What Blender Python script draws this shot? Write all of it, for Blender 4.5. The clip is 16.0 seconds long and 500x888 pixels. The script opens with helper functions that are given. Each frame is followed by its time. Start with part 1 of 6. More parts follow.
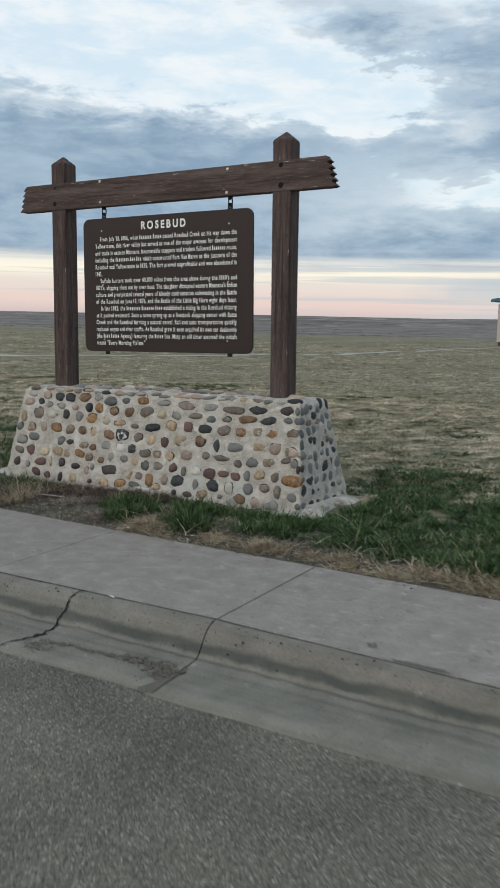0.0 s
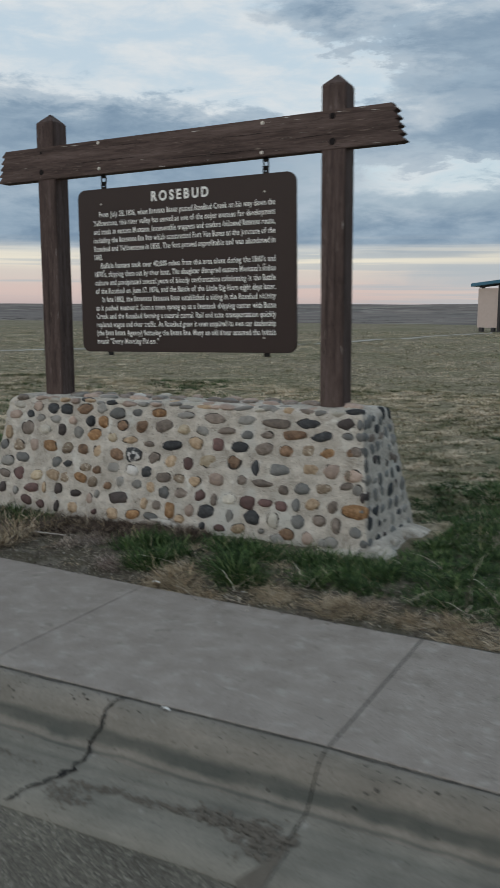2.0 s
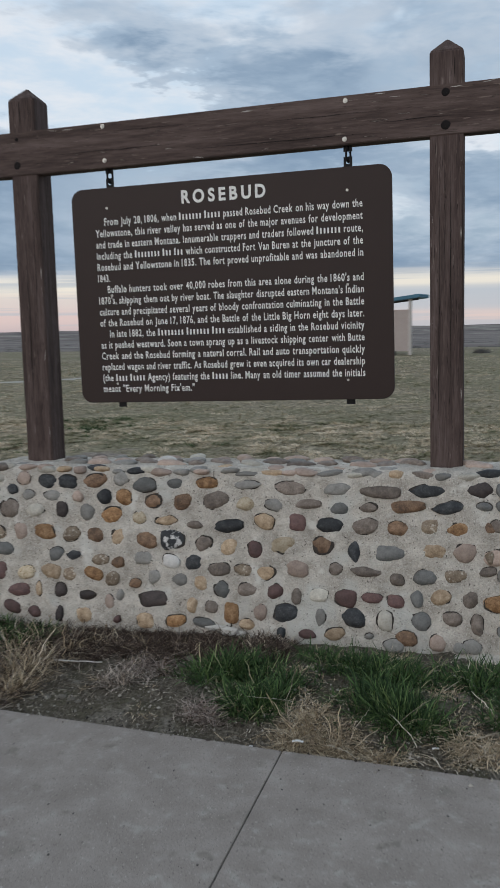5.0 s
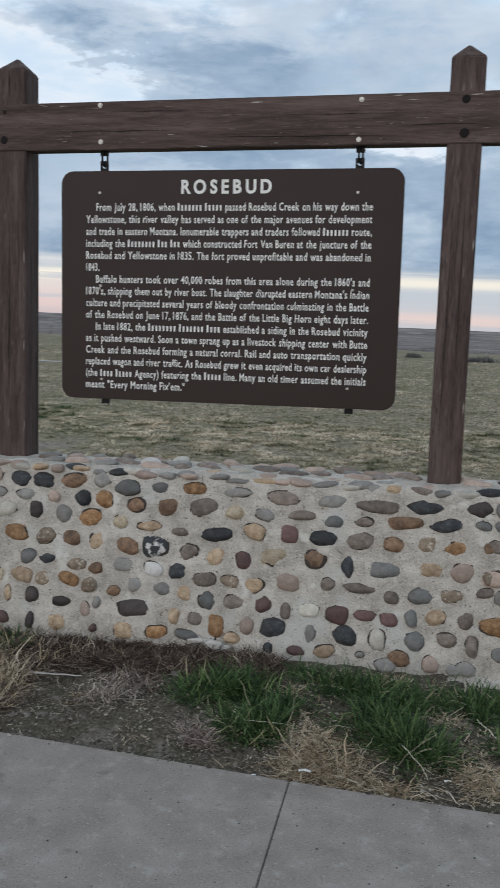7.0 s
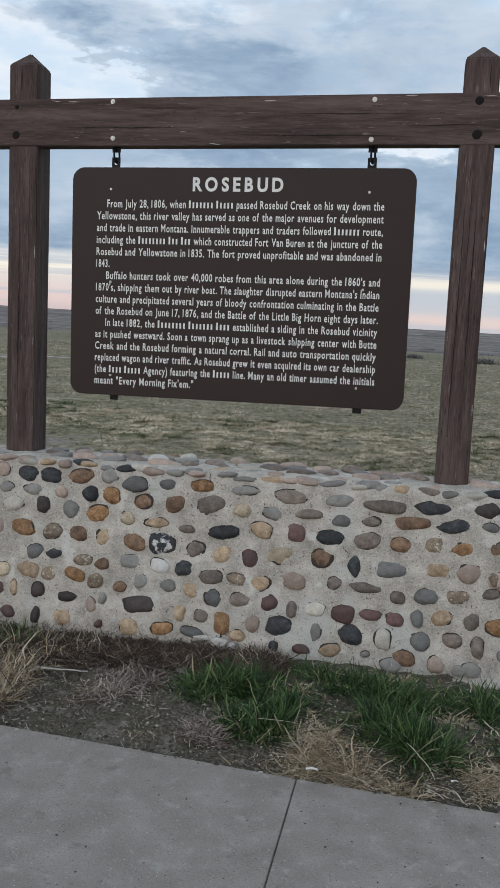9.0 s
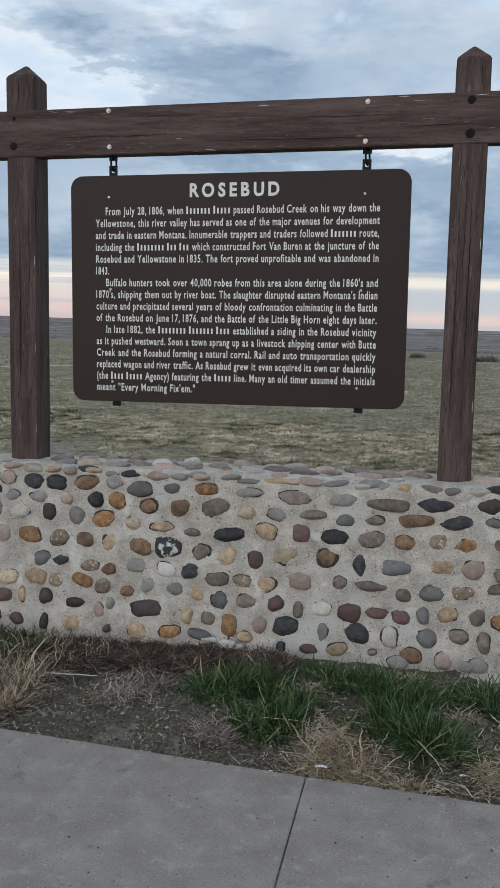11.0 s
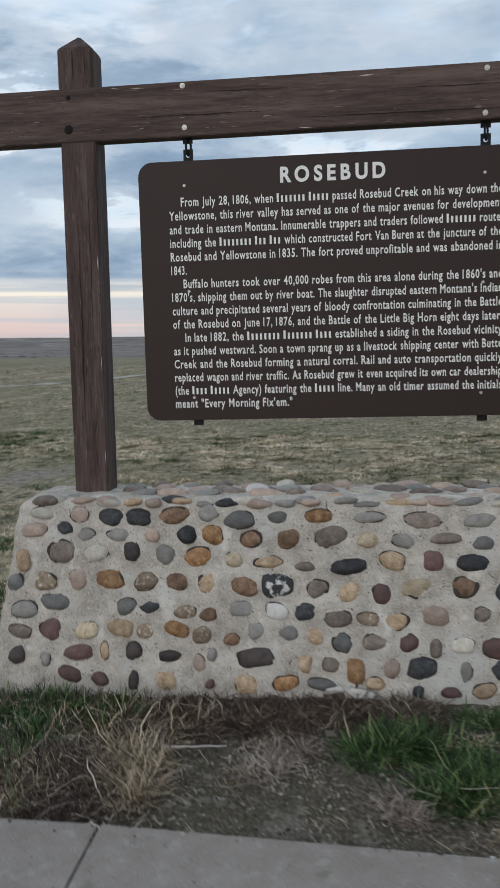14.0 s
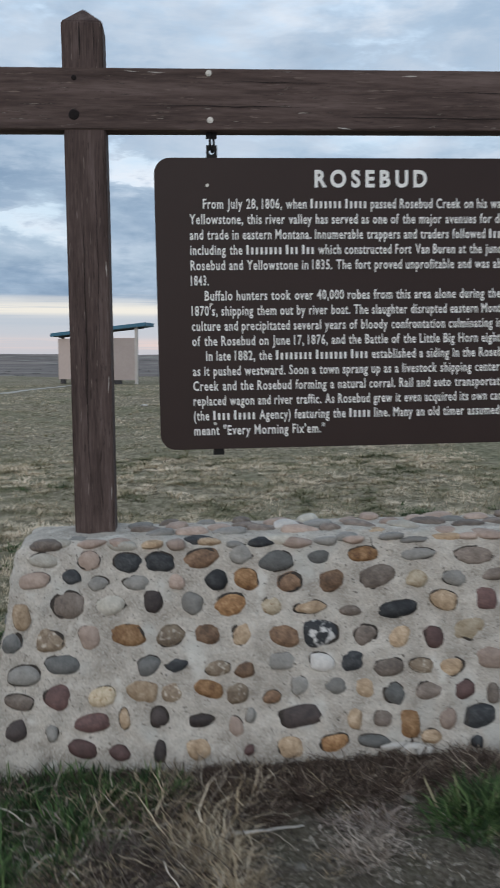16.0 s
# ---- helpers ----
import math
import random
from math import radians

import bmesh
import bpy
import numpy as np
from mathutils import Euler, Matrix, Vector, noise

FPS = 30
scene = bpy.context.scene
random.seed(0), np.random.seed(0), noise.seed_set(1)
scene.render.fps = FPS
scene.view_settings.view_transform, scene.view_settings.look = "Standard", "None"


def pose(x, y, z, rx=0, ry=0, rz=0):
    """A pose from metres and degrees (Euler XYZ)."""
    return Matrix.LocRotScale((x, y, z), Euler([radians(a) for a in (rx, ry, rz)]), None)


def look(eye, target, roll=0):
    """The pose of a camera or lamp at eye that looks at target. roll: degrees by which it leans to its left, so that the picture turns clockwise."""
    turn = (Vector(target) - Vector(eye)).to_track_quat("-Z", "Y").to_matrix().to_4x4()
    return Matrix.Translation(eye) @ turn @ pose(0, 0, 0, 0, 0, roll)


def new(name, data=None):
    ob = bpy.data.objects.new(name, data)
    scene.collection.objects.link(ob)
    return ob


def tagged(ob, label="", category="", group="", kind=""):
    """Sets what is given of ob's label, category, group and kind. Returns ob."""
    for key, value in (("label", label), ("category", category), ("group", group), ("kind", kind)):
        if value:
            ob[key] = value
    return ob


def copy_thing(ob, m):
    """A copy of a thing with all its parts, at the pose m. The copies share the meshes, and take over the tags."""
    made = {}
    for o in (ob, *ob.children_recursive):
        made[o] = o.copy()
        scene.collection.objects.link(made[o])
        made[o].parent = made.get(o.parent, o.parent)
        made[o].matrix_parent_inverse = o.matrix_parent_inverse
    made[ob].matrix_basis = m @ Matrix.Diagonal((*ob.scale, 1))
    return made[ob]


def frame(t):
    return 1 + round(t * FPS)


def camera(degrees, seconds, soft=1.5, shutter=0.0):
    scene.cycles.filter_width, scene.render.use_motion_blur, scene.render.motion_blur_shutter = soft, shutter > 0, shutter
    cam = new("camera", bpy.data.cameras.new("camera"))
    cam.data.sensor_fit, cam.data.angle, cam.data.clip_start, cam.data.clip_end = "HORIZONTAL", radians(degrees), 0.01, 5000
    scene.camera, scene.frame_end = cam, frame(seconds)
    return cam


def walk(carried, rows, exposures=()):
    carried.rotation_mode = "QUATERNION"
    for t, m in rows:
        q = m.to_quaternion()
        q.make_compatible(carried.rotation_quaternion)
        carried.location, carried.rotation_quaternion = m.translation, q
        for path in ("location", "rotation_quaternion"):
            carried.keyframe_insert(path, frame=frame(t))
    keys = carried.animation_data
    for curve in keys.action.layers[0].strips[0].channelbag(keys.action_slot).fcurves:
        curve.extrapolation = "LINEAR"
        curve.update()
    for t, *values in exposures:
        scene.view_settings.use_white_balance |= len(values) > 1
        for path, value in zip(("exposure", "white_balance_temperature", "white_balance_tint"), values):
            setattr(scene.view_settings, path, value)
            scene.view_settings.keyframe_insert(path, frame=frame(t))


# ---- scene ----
cam = camera(31.9, 16.0, shutter=0.9)
EXPOSURES = [(0.0, 0.23, 6760, 7), (0.5, 0.24, 6760, 7), (1.0, 0.19, 6750, 6.5), (1.5, 0.09, 6750, 7), (2.0, -0.10, 6700, 7), (2.5, -0.14, 6600, 6), (3.5, -0.17, 6600, 10), (6.0, 0.15, 6500, 10), (9.0, 0.17, 6480, 10), (11.5, 0.15, 6500, 10), (13.0, 0.16, 6600, 10), (15.0, 0.16, 6480, 10), (16.0, 0.15, 6400, 10)]
PATH = [
    (0, (4.708, -6.602, 1.557), (3.73, -4.88, 1.281), 1.2),
    (0.5, (4.446, -6.313, 1.557), (3.48, -4.585, 1.274), 0.4),
    (1, (4.162, -6.068, 1.585), (3.365, -4.255, 1.303), 0.3),
    (1.5, (3.845, -5.786, 1.56), (3.008, -3.991, 1.279), 0.2),
    (2, (3.487, -5.605, 1.575), (2.582, -3.847, 1.274), 0.3),
    (2.5, (3.121, -5.463, 1.614), (2.242, -3.692, 1.314), -0.6),
    (3, (2.753, -5.273, 1.624), (1.853, -3.513, 1.323), -2.2),
    (3.5, (2.407, -5.152, 1.621), (1.553, -3.362, 1.368), -2.8),
    (5.8, (1.187, -4.638, 1.665), (0.787, -2.696, 1.408), 1.1),
    (6, (1.135, -4.647, 1.673), (0.763, -2.698, 1.417), 1.5),
    (6.5, (1.119, -4.635, 1.668), (0.79, -2.679, 1.414), 2.4),
    (7, (1.108, -4.629, 1.677), (0.727, -2.683, 1.416), 2.5),
    (7.5, (1.086, -4.632, 1.678), (0.687, -2.691, 1.414), 2.5),
    (8, (1.066, -4.642, 1.678), (0.695, -2.695, 1.414), 2.8),
    (8.5, (1.049, -4.644, 1.672), (0.678, -2.697, 1.409), 3.1),
    (9, (1.059, -4.644, 1.673), (0.682, -2.698, 1.409), 3.3),
    (11.5, (1.083, -4.676, 1.667), (0.695, -2.73, 1.414), 1.5),
    (12, (1.006, -4.631, 1.636), (0.652, -2.679, 1.384), 2.2),
    (12.5, (0.86, -4.436, 1.63), (0.477, -2.49, 1.375), 1.2),
    (13, (0.58, -4.38, 1.619), (0.251, -2.423, 1.373), 0.9),
    (13.5, (0.329, -4.363, 1.646), (0.056, -2.396, 1.409), 0.6),
    (14, (0.111, -4.215, 1.626), (-0.121, -2.241, 1.397), -0.5),
    (14.5, (-0.114, -4.115, 1.647), (-0.192, -2.127, 1.446), -1.2),
    (15, (-0.332, -4.139, 1.65), (-0.28, -2.148, 1.465), -0.9),
    (15.5, (-0.584, -4.025, 1.615), (-0.478, -2.036, 1.431), 0.2),
    (16, (-0.825, -3.787, 1.63), (-0.657, -1.803, 1.444), 0.1),
]
walk(cam, [(t, look(eye, target, roll)) for t, eye, target, roll in PATH], EXPOSURES)

# ---- light: dusk under a broken layer of cloud, a pale strip along the horizon ----
scene.view_settings.exposure = 0.0
world = bpy.data.worlds.new("dusk_sky")
scene.world = world
world.use_nodes = True
wn, wl = world.node_tree.nodes, world.node_tree.links
wn.clear()


def wnode(kind, **settings):
    n = wn.new(kind)
    for key, value in settings.items():
        n.inputs[key].default_value = value
    return n


def wmath(op, a, b=0.0, clamp=False):
    n = wn.new("ShaderNodeMath")
    n.operation, n.use_clamp = op, clamp
    for socket, value in zip(n.inputs, (a, b)):
        if isinstance(value, (int, float)):
            socket.default_value = value
        else:
            wl.new(value, socket)
    return n.outputs[0]


def wmix(fac, a, b):
    n = wn.new("ShaderNodeMix")
    n.data_type = "RGBA"
    for socket, value in ((n.inputs[0], fac), (n.inputs[6], a), (n.inputs[7], b)):
        if isinstance(value, tuple):
            socket.default_value = (*value, 1)
        elif isinstance(value, (int, float)):
            socket.default_value = value
        else:
            wl.new(value, socket)
    return n.outputs[2]


def wramp(fac, stops):
    n = wn.new("ShaderNodeValToRGB")
    n.color_ramp.interpolation = "EASE"
    while len(n.color_ramp.elements) < len(stops):
        n.color_ramp.elements.new(0.5)
    for e, (at, c) in zip(n.color_ramp.elements, stops):
        e.position, e.color = at, (*c, 1) if isinstance(c, tuple) else (c, c, c, 1)
    wl.new(fac, n.inputs[0])
    return n.outputs[0]


sky_tex = wn.new("ShaderNodeTexSky")
sky_tex.sky_type, sky_tex.sun_disc = "NISHITA", False
sky_tex.sun_elevation, sky_tex.sun_rotation = radians(3.0), radians(200)
coord = wn.new("ShaderNodeTexCoord")
xyz = wn.new("ShaderNodeSeparateXYZ")
wl.new(coord.outputs["Generated"], xyz.inputs[0])
up = wmath("MAXIMUM", xyz.outputs[2], 0.0)


def sky_noise(scale, stretch, detail, rough, shift, distortion=0.0):
    m = wn.new("ShaderNodeMapping")
    m.inputs["Location"].default_value, m.inputs["Scale"].default_value = shift, (1, 1, stretch)
    wl.new(coord.outputs["Generated"], m.inputs[0])
    n = wnode("ShaderNodeTexNoise", Scale=scale, Detail=detail, Roughness=rough, Distortion=distortion)
    wl.new(m.outputs[0], n.inputs["Vector"])
    return n.outputs["Fac"]


wide = sky_noise(2.2, 2.2, 3.0, 0.5, (2.3, 0.4, 0.0))
mid = sky_noise(5.5, 2.6, 9.0, 0.58, (5.1, 1.7, 0.0), 0.25)
shred = sky_noise(13.0, 3.2, 8.0, 0.6, (0.0, 7.0, 0.3), 0.2)
bearing = wmath("ADD", wmath("MULTIPLY", wmath("ARCTAN2", xyz.outputs[0], xyz.outputs[1]), 57.3), wmath("MULTIPLY", wmath("SUBTRACT", mid, 0.5), 22.0))
height_ = wmath("ADD", wmath("MULTIPLY", wmath("ARCSINE", xyz.outputs[2]), 57.3), wmath("MULTIPLY", wmath("SUBTRACT", shred, 0.5), 7.0))


def cloud_bank(a0, e0, sa, se, weight):
    """A soft bank (or, with a negative weight, a gap) at a bearing and height in degrees."""
    a = wmath("DIVIDE", wmath("SUBTRACT", bearing, a0), sa)
    e = wmath("DIVIDE", wmath("SUBTRACT", height_, e0), se)
    d = wmath("ADD", wmath("MULTIPLY", a, a), wmath("MULTIPLY", e, e))
    return wmath("MULTIPLY", wmath("POWER", 2.718, wmath("MULTIPLY", d, -1.0)), weight)


cover_sum = wmath("ADD", wmath("MULTIPLY", wide, 0.35), wmath("ADD", wmath("MULTIPLY", mid, 0.55), wmath("MULTIPLY", shred, 0.30)))
cover_sum = wmath("ADD", cover_sum, -0.20)
low_bank = wramp(wmath("DIVIDE", height_, 40.0), [(0.05, 0.36), (0.24, 0.24), (0.34, 0.0), (1.0, 0.0)])
cover_sum = wmath("ADD", cover_sum, low_bank)
for bank in ((-19.5, 16.3, 6.5, 1.9, 0.36), (-12.0, 15.0, 4.5, 2.0, 0.26), (-37.0, 11.6, 9.0, 2.0, 0.18), (-15.0, 11.0, 9.0, 1.8, 0.22), (-32.0, 16.0, 9.0, 2.8, -0.42), (-24.5, 13.9, 4.5, 1.4, -0.40),
             (-14.5, 8.4, 6.0, 0.9, -0.22), (-7.5, 18.8, 3.5, 1.6, -0.10), (1.0, 18.2, 4.0, 2.0, -0.02), (13.0, 19.5, 4.0, 1.6, 0.12), (20.0, 18.5, 4.0, 2.0, 0.12), (-9.0, 20.0, 6.0, 2.0, 0.10), (-1.0, 17.5, 5.0, 2.4, 0.10), (-1.4, 11.9, 3.0, 1.0, -0.30), (-20.0, 8.0, 7.0, 3.0, -0.20), (-7.0, 8.2, 5.0, 2.2, -0.26), (-40.0, 8.0, 5.0, 2.0, -0.14), (-40.0, 18.5, 8.0, 3.4, -0.42)):
    cover_sum = wmath("ADD", cover_sum, cloud_bank(*bank))
cover = wramp(cover_sum, [(0.30, 0.0), (0.47, 0.58), (0.70, 1.0)])
clear = wmix(0.05, (0.53, 0.645, 0.785), sky_tex.outputs[0])
bright = wmix(wramp(shred, [(0.35, 0.0), (0.7, 1.0)]), clear, (0.74, 0.79, 0.855))
dark = wmix(wramp(shred, [(0.3, 0.0), (0.7, 1.0)]), (0.20, 0.295, 0.422), (0.335, 0.44, 0.565))
layer = wmix(cover, bright, dark)
# the strip along the horizon, barred with thin far clouds
strip_warm = wramp(up, [(0.0, (0.52, 0.44, 0.46)), (0.022, (0.70, 0.56, 0.54)), (0.040, (0.70, 0.63, 0.60)), (0.056, (0.86, 0.81, 0.71)), (0.075, (0.84, 0.81, 0.76))])
strip_cool = wramp(up, [(0.0, (0.55, 0.47, 0.47)), (0.020, (0.70, 0.58, 0.55)), (0.030, (0.52, 0.54, 0.58)), (0.048, (0.50, 0.54, 0.59)), (0.057, (0.84, 0.79, 0.69)), (0.075, (0.82, 0.79, 0.74))])
strip_hue = wmix(wramp(wmath("DIVIDE", wmath("ADD", bearing, 30.0), 30.0), [(0.30, 0.0), (0.62, 1.0)]), strip_warm, strip_cool)
bars_vec = wn.new("ShaderNodeMapping")
bars_vec.inputs["Scale"].default_value = (0.9, 0.9, 44.0)
wl.new(coord.outputs["Generated"], bars_vec.inputs[0])
bars = wnode("ShaderNodeTexNoise", Scale=1.6, Detail=5.0, Roughness=0.6)
wl.new(bars_vec.outputs[0], bars.inputs["Vector"])
strip = wmix(wramp(bars.outputs["Fac"], [(0.53, 0.0), (0.62, 0.6)]), strip_hue, (0.46, 0.51, 0.57))
band = wramp(wmath("ADD", up, wmath("MULTIPLY", bars.outputs["Fac"], 0.03)), [(0.070, 1.0), (0.098, 0.0)])
heaven = wmix(band, layer, strip)
background = wnode("ShaderNodeBackground", Strength=1.0)
wl.new(heaven, background.inputs["Color"])
wl.new(background.outputs[0], wn.new("ShaderNodeOutputWorld").inputs[0])

sun_data = bpy.data.lights.new("sun", "SUN")
sun_data.energy, sun_data.angle, sun_data.color = 0.9, radians(50), (1.0, 0.94, 0.88)
sun = new("sun", sun_data)
sun.matrix_world = look((0, 0, 30), (0.35, 0.94, 29.78))

# ---- materials ----
def material(name, colours, scale=6.0, fine=60.0, rough=0.85, bump=0.3, depth=0.004, stretch=(1, 1, 1), metal=0.0, vary=0.0, spots=None, contrast=(0.32, 0.68), gloss=0.3):
    """Noise at two scales over two or three colours, with fine relief; vary: change of value from piece to piece; spots: colour, size, share."""
    m = bpy.data.materials.new(name)
    m.use_nodes = True
    n, l = m.node_tree.nodes, m.node_tree.links
    shader = n["Principled BSDF"]
    shader.inputs["Metallic"].default_value = metal
    shader.inputs["Specular IOR Level"].default_value = gloss
    place = n.new("ShaderNodeNewGeometry")
    mapping = n.new("ShaderNodeMapping")
    mapping.inputs["Scale"].default_value = stretch
    l.new(place.outputs["Position"], mapping.inputs[0])

    def tex(size, detail=6.0, rough_=0.6):
        t = n.new("ShaderNodeTexNoise")
        t.inputs["Scale"].default_value, t.inputs["Detail"].default_value, t.inputs["Roughness"].default_value = size, detail, rough_
        l.new(mapping.outputs[0], t.inputs["Vector"])
        return t.outputs["Fac"]

    coarse, grain = tex(scale), tex(fine)
    blend = n.new("ShaderNodeMath")
    blend.operation = "MULTIPLY_ADD"
    l.new(grain, blend.inputs[0])
    blend.inputs[1].default_value = 0.4
    part_ = n.new("ShaderNodeMath")
    part_.operation = "MULTIPLY"
    l.new(coarse, part_.inputs[0])
    part_.inputs[1].default_value = 0.6
    l.new(part_.outputs[0], blend.inputs[2])
    ramp = n.new("ShaderNodeValToRGB")
    lo, hi = contrast
    while len(ramp.color_ramp.elements) < len(colours):
        ramp.color_ramp.elements.new(0.5)
    for k, (e, c) in enumerate(zip(ramp.color_ramp.elements, colours)):
        e.position, e.color = lo + (hi - lo) * k / max(1, len(colours) - 1), (*c, 1)
    l.new(blend.outputs[0], ramp.inputs[0])
    colour = ramp.outputs[0]
    for spot_colour, spot_scale, share in spots or []:
        r2 = n.new("ShaderNodeValToRGB")
        r2.color_ramp.elements[0].position, r2.color_ramp.elements[1].position = 1 - share - 0.04, 1 - share + 0.04
        l.new(tex(spot_scale, 3.0), r2.inputs[0])
        mix = n.new("ShaderNodeMix")
        mix.data_type = "RGBA"
        l.new(r2.outputs[0], mix.inputs[0])
        l.new(colour, mix.inputs[6])
        mix.inputs[7].default_value = (*spot_colour, 1)
        colour = mix.outputs[2]
    if vary:
        info = n.new("ShaderNodeObjectInfo")
        span = n.new("ShaderNodeMapRange")
        span.inputs[3].default_value, span.inputs[4].default_value = 1 - vary, 1 + vary
        l.new(info.outputs["Random"], span.inputs[0])
        hsv = n.new("ShaderNodeHueSaturation")
        l.new(span.outputs[0], hsv.inputs["Value"])
        l.new(colour, hsv.inputs["Color"])
        colour = hsv.outputs[0]
    l.new(colour, shader.inputs["Base Color"])
    rr = n.new("ShaderNodeMapRange")
    rr.inputs[3].default_value, rr.inputs[4].default_value = max(0.05, rough - 0.12), min(1.0, rough + 0.12)
    l.new(grain, rr.inputs[0])
    l.new(rr.outputs[0], shader.inputs["Roughness"])
    if bump:
        b = n.new("ShaderNodeBump")
        b.inputs["Strength"].default_value, b.inputs["Distance"].default_value = bump, depth
        l.new(blend.outputs[0], b.inputs["Height"])
        l.new(b.outputs[0], shader.inputs["Normal"])
    return m


WOOD_UP = material("brown_stained_wood_upright", [(0.040, 0.028, 0.0245), (0.087, 0.061, 0.054), (0.143, 0.107, 0.097)], 24, 130, 0.8, 1.0, 0.005, (1, 1, 0.08), contrast=(0.34, 0.66), spots=[((0.026, 0.019, 0.016), 150, 0.335), ((0.20, 0.16, 0.14), 110, 0.31)], gloss=0.15)
WOOD_LONG = material("brown_stained_wood_lengthwise", [(0.042, 0.029, 0.025), (0.091, 0.064, 0.056), (0.148, 0.108, 0.096)], 16, 95, 0.8, 1.0, 0.005, (0.09, 1, 1), contrast=(0.34, 0.66), spots=[((0.028, 0.020, 0.017), 120, 0.335), ((0.20, 0.155, 0.13), 90, 0.32), ((0.34, 0.30, 0.26), 120, 0.275)], gloss=0.15)
PANEL = material("brown_painted_panel", [(0.0285, 0.0170, 0.0145), (0.035, 0.0210, 0.0178)], 2.5, 300, 0.5, 0.05, 0.001, gloss=0.22)
LETTER = material("white_lettering", [(0.74, 0.73, 0.69), (0.86, 0.85, 0.81)], 40, 200, 0.6, 0.05, 0.001)
IRON = material("blackened_iron", [(0.006, 0.006, 0.0065), (0.016, 0.015, 0.015)], 25, 200, 0.6, 0.2, 0.001, gloss=0.2)
ZINC = material("galvanised_bolt", [(0.35, 0.34, 0.31), (0.55, 0.53, 0.49)], 60, 300, 0.45, 0.1, 0.001, metal=0.8)
HOLE = material("bolt_hole_shade", [(0.008, 0.006, 0.006), (0.015, 0.011, 0.010)], 40, 100, 0.9)
MORTAR = material("pale_mortar", [(0.332, 0.295, 0.250), (0.500, 0.452, 0.390), (0.685, 0.630, 0.552)], 9, 110, 0.95, 1.0, 0.022, spots=[((0.66, 0.625, 0.56), 6, 0.36), ((0.545, 0.525, 0.475), 2.4, 0.40), ((0.13, 0.116, 0.098), 75, 0.345), ((0.64, 0.605, 0.54), 130, 0.37)], contrast=(0.36, 0.64))
CONCRETE = material("grey_concrete", [(0.215, 0.186, 0.160), (0.293, 0.255, 0.225), (0.383, 0.340, 0.302)], 6.0, 130, 0.93, 0.8, 0.005, contrast=(0.30, 0.70), spots=[((0.350, 0.320, 0.283), 12.0, 0.37), ((0.225, 0.200, 0.171), 8.0, 0.35), ((0.085, 0.075, 0.063), 75, 0.325), ((0.44, 0.405, 0.360), 90, 0.345), ((0.175, 0.155, 0.132), 150, 0.37)])


# near-black colour painting the shade in gaps round cobbles; also fills mortar cracks
SEAM = material("gap_shade_and_crack", [(0.026, 0.021, 0.018), (0.08, 0.067, 0.056)], 60, 160, 0.97)
PALE_MORTAR = material("broken_pale_mortar", [(0.42, 0.39, 0.35), (0.60, 0.57, 0.52)], 14, 90, 0.95, 0.8, 0.01, spots=[((0.2, 0.18, 0.155), 60, 0.33)])


